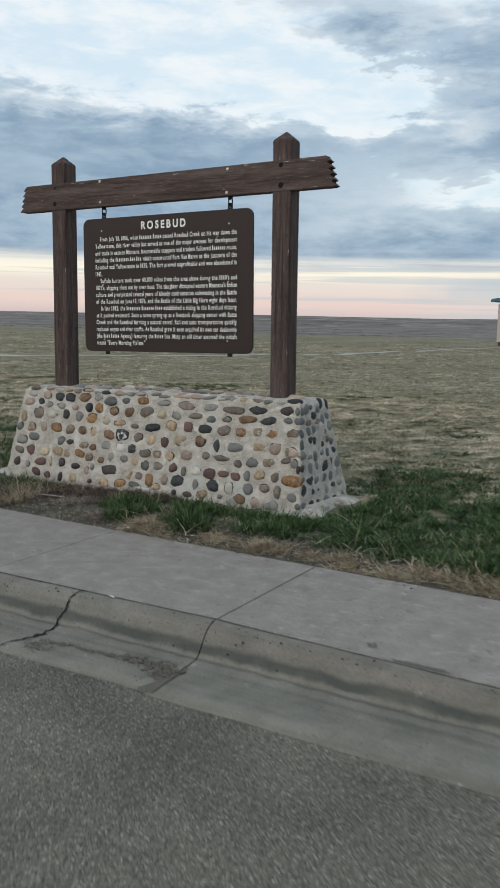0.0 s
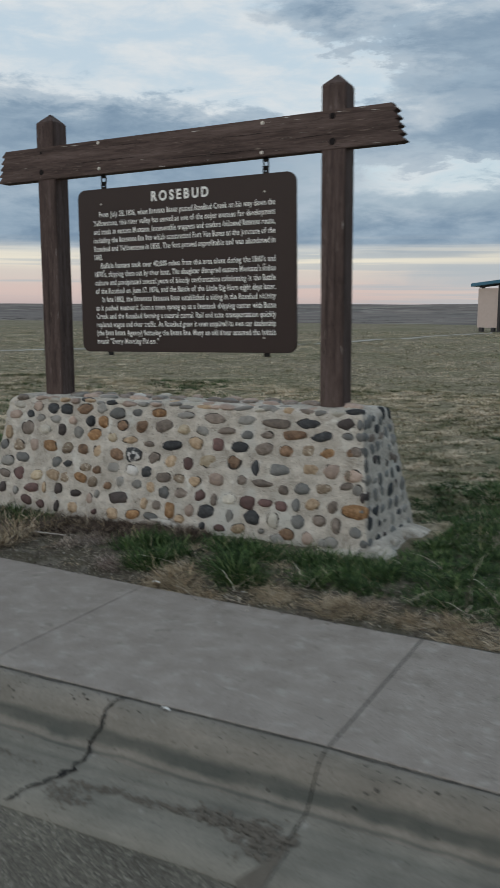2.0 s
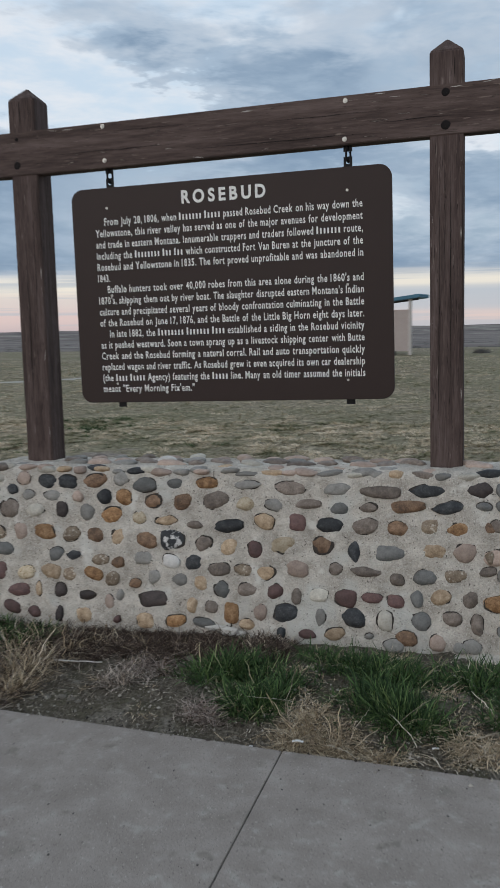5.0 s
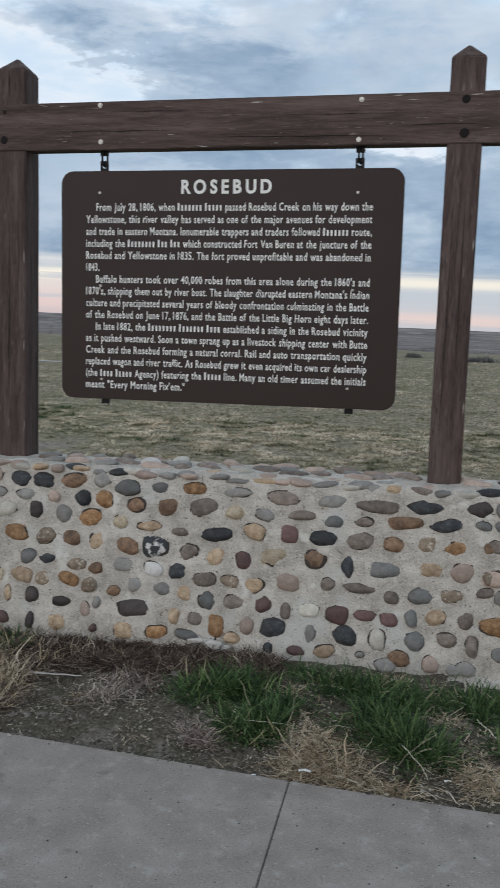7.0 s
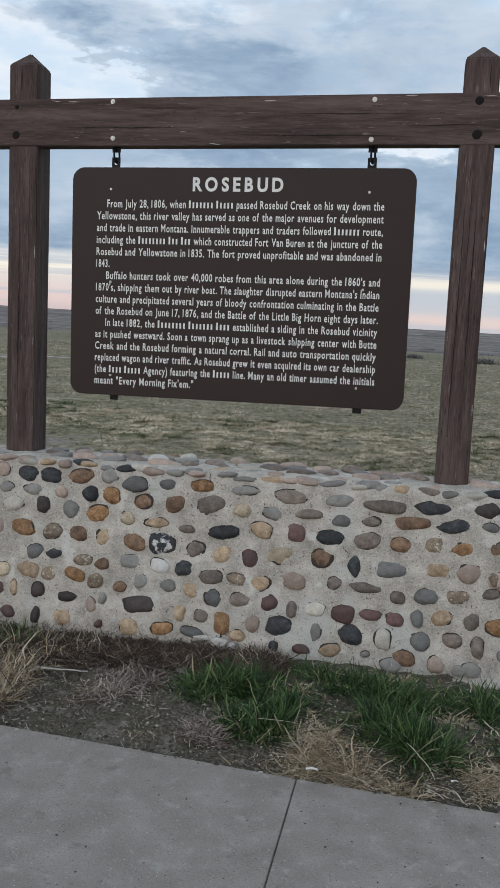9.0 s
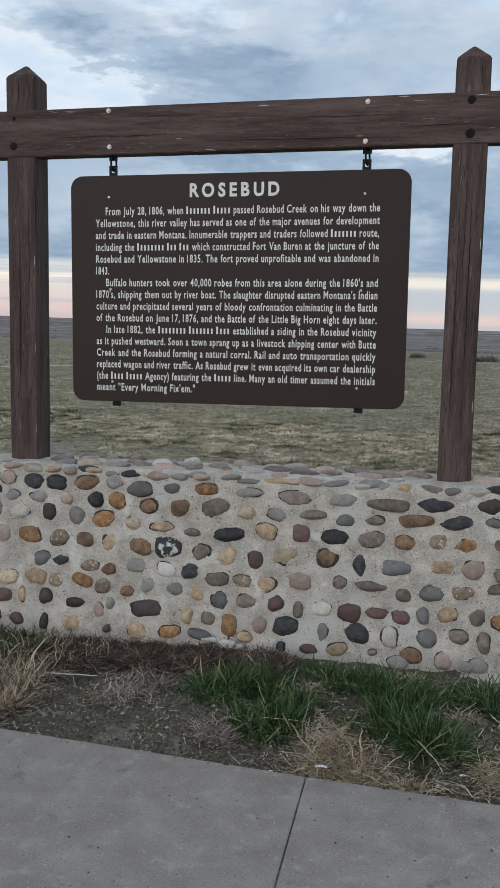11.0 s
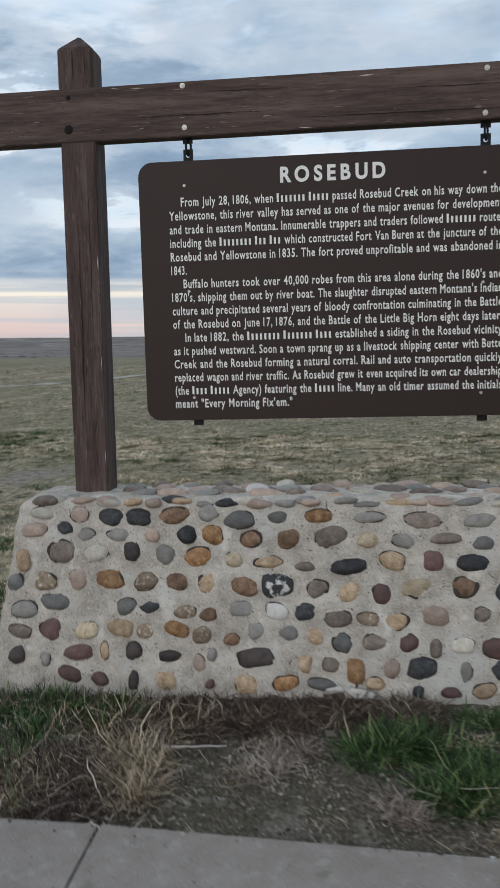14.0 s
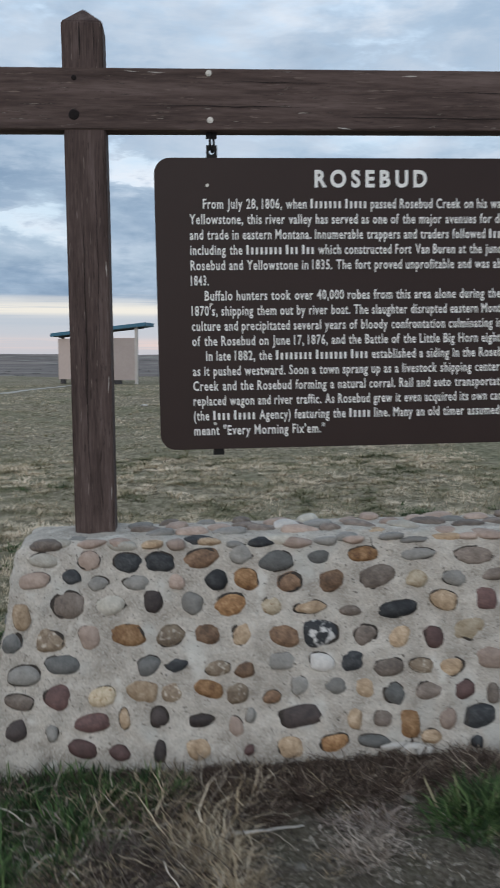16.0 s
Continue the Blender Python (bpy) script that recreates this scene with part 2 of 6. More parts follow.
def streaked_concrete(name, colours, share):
    """Worn concrete with long dark water stains along the road and darker bands low on the kerb face."""
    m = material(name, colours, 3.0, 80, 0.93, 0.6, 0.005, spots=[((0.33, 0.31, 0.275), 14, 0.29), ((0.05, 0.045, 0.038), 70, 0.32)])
    n, l = m.node_tree.nodes, m.node_tree.links
    shader = n["Principled BSDF"]
    under = shader.inputs["Base Color"].links[0].from_socket
    place = n.new("ShaderNodeNewGeometry")
    masks = []
    for scale, stretch in ((1.3, (0.25, 14.0, 9.0)), (3.2, (1.0, 1.6, 1.6))):
        mp = n.new("ShaderNodeMapping")
        mp.inputs["Scale"].default_value = stretch
        l.new(place.outputs["Position"], mp.inputs[0])
        t = n.new("ShaderNodeTexNoise")
        t.inputs["Scale"].default_value, t.inputs["Detail"].default_value, t.inputs["Roughness"].default_value = scale, 6.0, 0.55
        l.new(mp.outputs[0], t.inputs["Vector"])
        masks.append(t.outputs["Fac"])
    # wavering darker bands along the lower kerb face and the gutter beside it
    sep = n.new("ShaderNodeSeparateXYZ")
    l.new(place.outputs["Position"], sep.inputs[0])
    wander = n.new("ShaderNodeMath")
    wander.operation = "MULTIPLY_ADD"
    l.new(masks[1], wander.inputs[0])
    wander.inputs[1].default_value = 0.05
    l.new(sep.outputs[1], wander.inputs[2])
    dark_bands = None
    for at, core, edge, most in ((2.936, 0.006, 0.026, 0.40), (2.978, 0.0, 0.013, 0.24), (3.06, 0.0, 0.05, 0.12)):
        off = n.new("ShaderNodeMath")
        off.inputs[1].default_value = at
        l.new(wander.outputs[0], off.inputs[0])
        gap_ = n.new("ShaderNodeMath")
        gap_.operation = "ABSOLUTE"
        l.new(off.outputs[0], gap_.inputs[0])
        dark_band = n.new("ShaderNodeMapRange")
        dark_band.interpolation_type = "SMOOTHSTEP"
        dark_band.inputs[1].default_value, dark_band.inputs[2].default_value, dark_band.inputs[3].default_value, dark_band.inputs[4].default_value = core, edge, most, 0.0
        l.new(gap_.outputs[0], dark_band.inputs[0])
        if dark_bands is not None:
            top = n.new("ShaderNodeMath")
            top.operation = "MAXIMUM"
            l.new(dark_bands, top.inputs[0])
            l.new(dark_band.outputs[0], top.inputs[1])
            dark_bands = top.outputs[0]
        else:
            dark_bands = dark_band.outputs[0]
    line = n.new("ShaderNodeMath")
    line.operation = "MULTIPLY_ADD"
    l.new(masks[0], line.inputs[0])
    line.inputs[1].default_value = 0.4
    l.new(dark_bands, line.inputs[2])
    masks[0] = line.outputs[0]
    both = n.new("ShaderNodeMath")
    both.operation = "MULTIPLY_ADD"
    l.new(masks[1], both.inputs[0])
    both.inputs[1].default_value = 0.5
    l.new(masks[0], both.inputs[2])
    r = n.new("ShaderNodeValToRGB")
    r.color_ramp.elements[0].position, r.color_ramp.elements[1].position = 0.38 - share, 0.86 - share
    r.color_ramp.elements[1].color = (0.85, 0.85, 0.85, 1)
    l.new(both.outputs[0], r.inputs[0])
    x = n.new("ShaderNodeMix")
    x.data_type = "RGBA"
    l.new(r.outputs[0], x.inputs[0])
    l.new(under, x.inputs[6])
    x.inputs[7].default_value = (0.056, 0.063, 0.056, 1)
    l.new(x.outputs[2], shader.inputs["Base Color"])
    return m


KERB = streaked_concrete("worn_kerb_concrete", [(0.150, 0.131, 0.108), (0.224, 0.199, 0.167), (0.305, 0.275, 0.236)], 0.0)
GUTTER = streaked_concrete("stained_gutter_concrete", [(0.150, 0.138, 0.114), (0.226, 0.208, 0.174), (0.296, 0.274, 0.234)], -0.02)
JOINT_FILL = material("joint_dirt_fill", [(0.045, 0.041, 0.035), (0.13, 0.118, 0.10)], 30, 160, 0.95, 0.8, 0.004, contrast=(0.40, 0.62))
MUD = material("thin_brown_mud", [(0.115, 0.097, 0.077), (0.165, 0.142, 0.115)], 14, 120, 0.95, 0.6, 0.003)
CRACK = material("dirt_filled_crack", [(0.012, 0.011, 0.010), (0.034, 0.031, 0.027)], 30, 200, 0.95)


def asphalt_material():
    """Stones of a few millimetres in worn binder, with larger drifts of tone."""
    m = bpy.data.materials.new("worn_asphalt")
    m.use_nodes = True
    n, l = m.node_tree.nodes, m.node_tree.links
    shader = n["Principled BSDF"]
    shader.inputs["Roughness"].default_value = 0.93
    place = n.new("ShaderNodeNewGeometry")
    cells = n.new("ShaderNodeTexVoronoi")
    cells.inputs["Scale"].default_value = 135
    drift = n.new("ShaderNodeTexNoise")
    drift.inputs["Scale"].default_value, drift.inputs["Detail"].default_value = 1.6, 7
    for t in (cells, drift):
        l.new(place.outputs["Position"], t.inputs["Vector"])
    bw = n.new("ShaderNodeSeparateColor")
    l.new(cells.outputs["Color"], bw.inputs[0])
    stones = n.new("ShaderNodeValToRGB")
    for at, c in ((0.3, (0.122, 0.108, 0.084)), (0.6, (0.154, 0.137, 0.107)), (0.9, (0.195, 0.174, 0.138))):
        e = stones.color_ramp.elements.new(at)
        e.color = (*c, 1)
    stones.color_ramp.elements[0].color, stones.color_ramp.elements[-1].color = (0.060, 0.053, 0.042, 1), (0.38, 0.35, 0.29, 1)
    l.new(bw.outputs[0], stones.inputs[0])
    tone = n.new("ShaderNodeMapRange")
    tone.inputs[1].default_value, tone.inputs[2].default_value, tone.inputs[3].default_value, tone.inputs[4].default_value = 0.3, 0.7, 0.72, 1.22
    l.new(drift.outputs["Fac"], tone.inputs[0])
    hsv = n.new("ShaderNodeHueSaturation")
    l.new(tone.outputs[0], hsv.inputs["Value"])
    l.new(stones.outputs[0], hsv.inputs["Color"])
    l.new(hsv.outputs[0], shader.inputs["Base Color"])
    b = n.new("ShaderNodeBump")
    b.inputs["Strength"].default_value, b.inputs["Distance"].default_value = 0.6, 0.004
    b.invert = True
    l.new(cells.outputs["Distance"], b.inputs["Height"])
    l.new(b.outputs[0], shader.inputs["Normal"])
    return m


ASPHALT = asphalt_material()


def ground_material():
    """Bare soil between the pavement and the base, dry grassland behind, grey sage hills beyond the valley with the
    haze of distance put into their grey.
    """
    m = bpy.data.materials.new("prairie_ground")
    m.use_nodes = True
    n, l = m.node_tree.nodes, m.node_tree.links
    shader = n["Principled BSDF"]
    shader.inputs["Roughness"].default_value = 0.97
    shader.inputs["Specular IOR Level"].default_value = 0.1
    place = n.new("ShaderNodeNewGeometry")
    xyz_ = n.new("ShaderNodeSeparateXYZ")
    l.new(place.outputs["Position"], xyz_.inputs[0])

    def tex(size, detail=7.0, stretch=(1, 1, 1)):
        mp = n.new("ShaderNodeMapping")
        mp.inputs["Scale"].default_value = stretch
        l.new(place.outputs["Position"], mp.inputs[0])
        t = n.new("ShaderNodeTexNoise")
        t.inputs["Scale"].default_value, t.inputs["Detail"].default_value, t.inputs["Roughness"].default_value = size, detail, 0.62
        l.new(mp.outputs[0], t.inputs["Vector"])
        return t.outputs["Fac"]

    def ramp(fac, stops):
        r = n.new("ShaderNodeValToRGB")
        while len(r.color_ramp.elements) < len(stops):
            r.color_ramp.elements.new(0.5)
        for e, (at, c) in zip(r.color_ramp.elements, stops):
            e.position, e.color = at, (*c, 1) if isinstance(c, tuple) else (c, c, c, 1)
        l.new(fac, r.inputs[0])
        return r.outputs[0]

    def mix(fac, a, b):
        x = n.new("ShaderNodeMix")
        x.data_type = "RGBA"
        for s, v in ((x.inputs[0], fac), (x.inputs[6], a), (x.inputs[7], b)):
            l.new(v, s)
        return x.outputs[2]

    def step(a, b, wobble=None, reach=0.0):
        v = xyz_.outputs[1]
        if wobble is not None:
            q = n.new("ShaderNodeMath")
            q.operation = "MULTIPLY_ADD"
            l.new(wobble, q.inputs[0])
            q.inputs[1].default_value = reach
            l.new(v, q.inputs[2])
            v = q.outputs[0]
        r = n.new("ShaderNodeMapRange")
        r.inputs[1].default_value, r.inputs[2].default_value = a, b
        l.new(v, r.inputs[0])
        return r.outputs[0]

    crumbs = ramp(tex(70.0, 6.0), [(0.34, (0.052, 0.044, 0.033)), (0.5, (0.118, 0.101, 0.077)), (0.62, (0.185, 0.163, 0.128)), (0.72, (0.29, 0.262, 0.218))])
    crust = ramp(tex(55.0, 6.0), [(0.36, (0.125, 0.109, 0.088)), (0.64, (0.26, 0.232, 0.195))])
    moss = ramp(tex(60.0, 6.0), [(0.36, (0.050, 0.046, 0.030)), (0.62, (0.135, 0.124, 0.085))])
    soil = mix(ramp(tex(2.6, 6.0), [(0.50, 0.0), (0.60, 0.8)]), crumbs, moss)
    soil = mix(ramp(tex(4.2, 9.0), [(0.555, 0.0), (0.64, 0.9)]), soil, crust)
    dry = ramp(tex(9.0, 10.0, (1.3, 0.8, 1)), [(0.34, (0.10, 0.084, 0.056)), (0.48, (0.235, 0.20, 0.138)), (0.64, (0.42, 0.36, 0.26))])
    green = ramp(tex(8.0, 10.0, (1.3, 0.8, 1)), [(0.34, (0.080, 0.080, 0.044)), (0.62, (0.29, 0.264, 0.17))])
    patches = ramp(tex(0.35, 6.0), [(0.42, 0.0), (0.6, 0.9)])
    sage = ramp(tex(0.0035, 8.0, (0.6, 1.6, 1)), [(0.3, (0.118, 0.098, 0.092)), (0.5, (0.19, 0.162, 0.148)), (0.68, (0.30, 0.26, 0.225))])
    sage = mix(ramp(tex(0.008, 7.0, (1.0, 1.3, 1)), [(0.47, 0.0), (0.58, 0.8)]), sage, ramp(tex(0.012, 5.0), [(0.4, (0.07, 0.066, 0.07)), (0.6, (0.34, 0.31, 0.27))]))
    grass = mix(patches, dry, green)
    away = n.new("ShaderNodeVectorMath")
    away.operation = "DISTANCE"
    flat = n.new("ShaderNodeMapping")
    flat.inputs["Scale"].default_value = (1.0, 0.6, 0.0)
    l.new(place.outputs["Position"], flat.inputs[0])
    l.new(flat.outputs[0], away.inputs[0])
    away.inputs[1].default_value = (-3.6, 3.36, 0.0)
    ragged = n.new("ShaderNodeMath")
    ragged.operation = "MULTIPLY_ADD"
    l.new(tex(1.8, 8.0), ragged.inputs[0])
    ragged.inputs[1].default_value = 1.2
    l.new(away.outputs["Value"], ragged.inputs[2])
    bare = ramp(tex(12.0, 8.0), [(0.36, (0.17, 0.142, 0.115)), (0.64, (0.36, 0.31, 0.262))])
    grass = mix(ramp(ragged.outputs[0], [(0.0, 1.0), (0.85, 1.0), (1.0, 0.0)]), grass, bare)
    near = mix(step(-0.1, 0.6, tex(2.5), 0.5), soil, grass)
    l.new(mix(step(90, 420), near, sage), shader.inputs["Base Color"])
    b = n.new("ShaderNodeBump")
    b.inputs["Strength"].default_value, b.inputs["Distance"].default_value = 1.0, 0.04
    l.new(tex(16.0, 10.0), b.inputs["Height"])
    l.new(b.outputs[0], shader.inputs["Normal"])
    return m


FIELD = ground_material()


def blade_material(name, stops, shares=(0.5, 0.7, 0.5), scales=(0.9, 5.0)):
    """Colour drawn anew for each blade, with drifts at two sizes; shares: of the blade, the wide and the small drift."""
    m = bpy.data.materials.new(name)
    m.use_nodes = True
    n, l = m.node_tree.nodes, m.node_tree.links
    shader = n["Principled BSDF"]
    shader.inputs["Roughness"].default_value = 0.75
    shader.inputs["Specular IOR Level"].default_value = 0.25
    place = n.new("ShaderNodeNewGeometry")
    total, offset = place.outputs["Random Per Island"], 0.5
    first = n.new("ShaderNodeMath")
    first.operation = "MULTIPLY"
    l.new(total, first.inputs[0])
    first.inputs[1].default_value = shares[0]
    total = first.outputs[0]
    for scale, share in zip(scales, shares[1:]):
        t = n.new("ShaderNodeTexNoise")
        t.inputs["Scale"].default_value, t.inputs["Detail"].default_value = scale, 4.0
        l.new(place.outputs["Position"], t.inputs["Vector"])
        q = n.new("ShaderNodeMath")
        q.operation = "MULTIPLY_ADD"
        l.new(t.outputs["Fac"], q.inputs[0])
        q.inputs[1].default_value = share * 2
        l.new(total, q.inputs[2])
        total = q.outputs[0]
    shift = n.new("ShaderNodeMath")
    l.new(total, shift.inputs[0])
    shift.inputs[1].default_value = 0.5 - shares[0] / 2 - shares[1] - shares[2]
    r = n.new("ShaderNodeValToRGB")
    while len(r.color_ramp.elements) < len(stops):
        r.color_ramp.elements.new(0.5)
    for e, (at, c) in zip(r.color_ramp.elements, stops):
        e.position, e.color = at, (*c, 1)
    l.new(shift.outputs[0], r.inputs[0])
    l.new(r.outputs[0], shader.inputs["Base Color"])
    return m


GREEN = blade_material("green_grass_blades", [(0.0, (0.013, 0.027, 0.010)), (0.45, (0.034, 0.069, 0.022)), (0.8, (0.088, 0.152, 0.048)), (0.95, (0.175, 0.235, 0.09)), (1.0, (0.36, 0.31, 0.19))], (0.95, 0.22, 0.22))
STRAW = blade_material("dry_straw_blades", [(0.0, (0.12, 0.084, 0.052)), (0.3, (0.29, 0.215, 0.135)), (0.7, (0.49, 0.39, 0.26)), (1.0, (0.69, 0.585, 0.44))], (0.896, 0.336, 0.336))
PRAIRIE = blade_material("prairie_blades", [(0.0, (0.105, 0.108, 0.052)), (0.22, (0.25, 0.228, 0.13)), (0.5, (0.475, 0.395, 0.272)), (1.0, (0.76, 0.635, 0.475))], (0.28, 0.8, 1.6), (0.8, 3.0))
WEED = blade_material("bleached_weed_stalks", [(0.0, (0.085, 0.066, 0.052)), (0.5, (0.29, 0.238, 0.195)), (1.0, (0.57, 0.485, 0.405))], (1.0, 0.2, 0.2))
ROSY = blade_material("rosy_weed_stalks", [(0.0, (0.09, 0.064, 0.053)), (0.5, (0.26, 0.20, 0.17)), (1.0, (0.52, 0.44, 0.38))], (1.0, 0.2, 0.2))
DARK_WEED = blade_material("withered_weed_stalks", [(0.0, (0.024, 0.016, 0.013)), (0.5, (0.072, 0.050, 0.041)), (0.85, (0.15, 0.115, 0.094)), (1.0, (0.40, 0.34, 0.28))], (0.9, 0.2, 0.2))
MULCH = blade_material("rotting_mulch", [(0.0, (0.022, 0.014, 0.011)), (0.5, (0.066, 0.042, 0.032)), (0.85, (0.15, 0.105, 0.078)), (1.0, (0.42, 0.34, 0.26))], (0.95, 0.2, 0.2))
LITTER = blade_material("plant_litter", [(0.0, (0.04, 0.030, 0.024)), (0.4, (0.14, 0.11, 0.085)), (0.7, (0.38, 0.32, 0.245)), (1.0, (0.68, 0.61, 0.50))], (1.0, 0.2, 0.2))
CRUMB = blade_material("soil_grit", [(0.0, (0.036, 0.029, 0.023)), (0.45, (0.105, 0.088, 0.069)), (0.8, (0.22, 0.196, 0.16)), (1.0, (0.44, 0.405, 0.35))], (1.0, 0.1, 0.1))
CRUST = material("pale_dried_crust", [(0.095, 0.083, 0.067), (0.17, 0.152, 0.126), (0.26, 0.237, 0.203)], 18, 120, 0.97, 1.0, 0.012)
STICK = material("bleached_stick", [(0.38, 0.35, 0.31), (0.60, 0.56, 0.51)], 20, 100, 0.85)
PIT = material("dark_surface_pit", [(0.03, 0.028, 0.025), (0.07, 0.065, 0.06)], 30, 160, 0.95)
SCRAP = material("bleached_paper_scrap", [(0.70, 0.69, 0.66), (0.82, 0.81, 0.78)], 30, 160, 0.8)
SILT = material("faint_concrete_stain", [(0.13, 0.125, 0.11), (0.16, 0.153, 0.138), (0.19, 0.18, 0.165)], 5, 60, 0.95, 0.5, 0.003, (0.4, 1.5, 1.5))
PATH_DIRT = material("pale_trail_dirt", [(0.36, 0.335, 0.29), (0.48, 0.45, 0.40)], 0.8, 12, 0.97)
ROOFING = material("blue_metal_roofing", [(0.035, 0.12, 0.18), (0.05, 0.16, 0.235)], 1.0, 20, 0.45, 0.05, 0.002)
PLASTER = material("pinkish_beige_block", [(0.47, 0.38, 0.34), (0.55, 0.455, 0.41)], 0.7, 9, 0.9, 0.2, 0.004)
# the same block for the shaded panel, its shade put into a greyer colour
SHADED_PLASTER = material("shaded_beige_block", [(0.36, 0.30, 0.275), (0.43, 0.365, 0.335)], 0.7, 9, 0.9, 0.2, 0.004)
STEEL = material("dark_painted_steel", [(0.03, 0.028, 0.03), (0.06, 0.055, 0.055)], 3, 40, 0.6)
PALE_STEEL = material("pale_painted_post", [(0.42, 0.39, 0.36), (0.52, 0.48, 0.45)], 3, 40, 0.6)
SCRUB = blade_material("far_scrub_leaves", [(0.0, (0.095, 0.09, 0.088)), (0.5, (0.125, 0.118, 0.113)), (1.0, (0.17, 0.158, 0.15))])


def pebble(name, colours, **more):
    return material(name, colours, **{**dict(scale=26, fine=120, rough=0.66, gloss=0.4, bump=0.9, depth=0.006, vary=0.28, contrast=(0.38, 0.63)), **more})


PEBBLE = {
    "k": pebble("charcoal_cobble", [(0.017, 0.018, 0.020), (0.034, 0.036, 0.038), (0.072, 0.073, 0.073)]),
    "s": pebble("slate_grey_cobble", [(0.108, 0.108, 0.102), (0.19, 0.186, 0.175)]),
    "g": pebble("grey_cobble", [(0.185, 0.176, 0.158), (0.30, 0.283, 0.256)]),
    "n": pebble("taupe_cobble", [(0.112, 0.088, 0.072), (0.18, 0.144, 0.118), (0.265, 0.218, 0.182)]),
    "b": pebble("chestnut_cobble", [(0.10, 0.060, 0.038), (0.205, 0.122, 0.072), (0.32, 0.205, 0.130)]),
    "o": pebble("ochre_cobble", [(0.13, 0.064, 0.028), (0.265, 0.142, 0.062), (0.42, 0.262, 0.138)]),
    "t": pebble("tan_cobble", [(0.25, 0.172, 0.105), (0.39, 0.280, 0.178), (0.53, 0.41, 0.29)]),
    "y": pebble("speckled_cream_cobble", [(0.34, 0.26, 0.16), (0.58, 0.49, 0.36)], spots=[((0.26, 0.15, 0.07), 55, 0.36)]),
    "c": pebble("cream_cobble", [(0.40, 0.365, 0.305), (0.60, 0.56, 0.48)]),
    "p": pebble("pink_grey_cobble", [(0.30, 0.222, 0.178), (0.46, 0.355, 0.290)]),
    "m": pebble("maroon_cobble", [(0.085, 0.048, 0.044), (0.165, 0.095, 0.085)]),
    "d": pebble("dark_umber_cobble", [(0.035, 0.027, 0.026), (0.075, 0.058, 0.052)]),
    "w": pebble("pale_quartz_cobble", [(0.44, 0.42, 0.39), (0.60, 0.57, 0.53)]),
    "q": pebble("mottled_cobble", [(0.15, 0.105, 0.07), (0.33, 0.26, 0.185)], spots=[((0.50, 0.44, 0.36), 42, 0.40)]),
    "z": pebble("black_and_white_cobble", [(0.02, 0.022, 0.025), (0.04, 0.042, 0.045)], vary=0.0, spots=[((0.62, 0.60, 0.57), 24, 0.46)]),
}

# ---- helpers for parts ----
def mesh_of(name, bm, mat=None, smooth=False):
    me = bpy.data.meshes.new(name)
    bm.to_mesh(me)
    bm.free()
    if mat:
        me.materials.append(mat)
    if smooth:
        me.polygons.foreach_set("use_smooth", [True] * len(me.polygons))
    return me


def part(name, bm, mat, parent=None, label="", smooth=False, at=None):
    ob = new(name, mesh_of(name, bm, mat, smooth))
    ob.parent = parent
    if at is not None:
        ob.matrix_basis = at
    if label:
        ob["label"] = label
    return ob


def box_bm(x0, x1, y0, y1, z0, z1, bevel=0.0, segments=2):
    bm = bmesh.new()
    bmesh.ops.create_cube(bm, size=1.0)
    for v in bm.verts:
        v.co = Vector(((x0 + x1) / 2 + v.co.x * (x1 - x0), (y0 + y1) / 2 + v.co.y * (y1 - y0), (z0 + z1) / 2 + v.co.z * (z1 - z0)))
    if bevel:
        bmesh.ops.bevel(bm, geom=list(bm.edges), offset=bevel, segments=segments, affect="EDGES", profile=0.6)
    return bm


def prism_bm(outline, y0, y1, bevel=0.0):
    """An outline in x and z, drawn out from y0 to y1."""
    bm = bmesh.new()
    front = bm.faces.new([bm.verts.new((x, y0, z)) for x, z in outline])
    out = bmesh.ops.extrude_face_region(bm, geom=[front])
    for v in [g for g in out["geom"] if isinstance(g, bmesh.types.BMVert)]:
        v.co.y = y1
    bmesh.ops.recalc_face_normals(bm, faces=list(bm.faces))
    if bevel:
        bmesh.ops.bevel(bm, geom=list(bm.edges), offset=bevel, segments=2, affect="EDGES")
    return bm


def cylinder_bm(radius, length, sides=16, bevel=0.0):
    """Along y, from y = 0 to -length."""
    bm = bmesh.new()
    bmesh.ops.create_cone(bm, cap_ends=True, segments=sides, radius1=radius, radius2=radius, depth=length)
    bmesh.ops.transform(bm, matrix=pose(0, -length / 2, 0, 90, 0, 0), verts=bm.verts)
    if bevel:
        bmesh.ops.bevel(bm, geom=[e for e in bm.edges if len(e.link_faces) == 2 and any(len(f.verts) > 4 for f in e.link_faces)], offset=bevel, segments=2, affect="EDGES")
    return bm


def empty(name, m, label, category, group="", kind=""):
    ob = new(name)
    ob.empty_display_size = 0.2
    ob.matrix_basis = m
    return tagged(ob, label, category, group, kind)


def grid_mesh(xs, ys, height):
    """One sheet over the given lines, at height(x, y)."""
    X, Y = np.meshgrid(np.array(xs), np.array(ys))
    Z = height(X, Y)
    nx, ny = len(xs), len(ys)
    verts = np.stack([X, Y, Z], -1).reshape(-1, 3)
    i = (np.arange(ny - 1)[:, None] * nx + np.arange(nx - 1)[None, :]).reshape(-1)
    faces = np.stack([i, i + 1, i + 1 + nx, i + nx], -1)
    me = bpy.data.meshes.new("sheet")
    me.from_pydata(verts.tolist(), [], faces.tolist())
    me.polygons.foreach_set("use_smooth", [True] * len(faces))
    return me


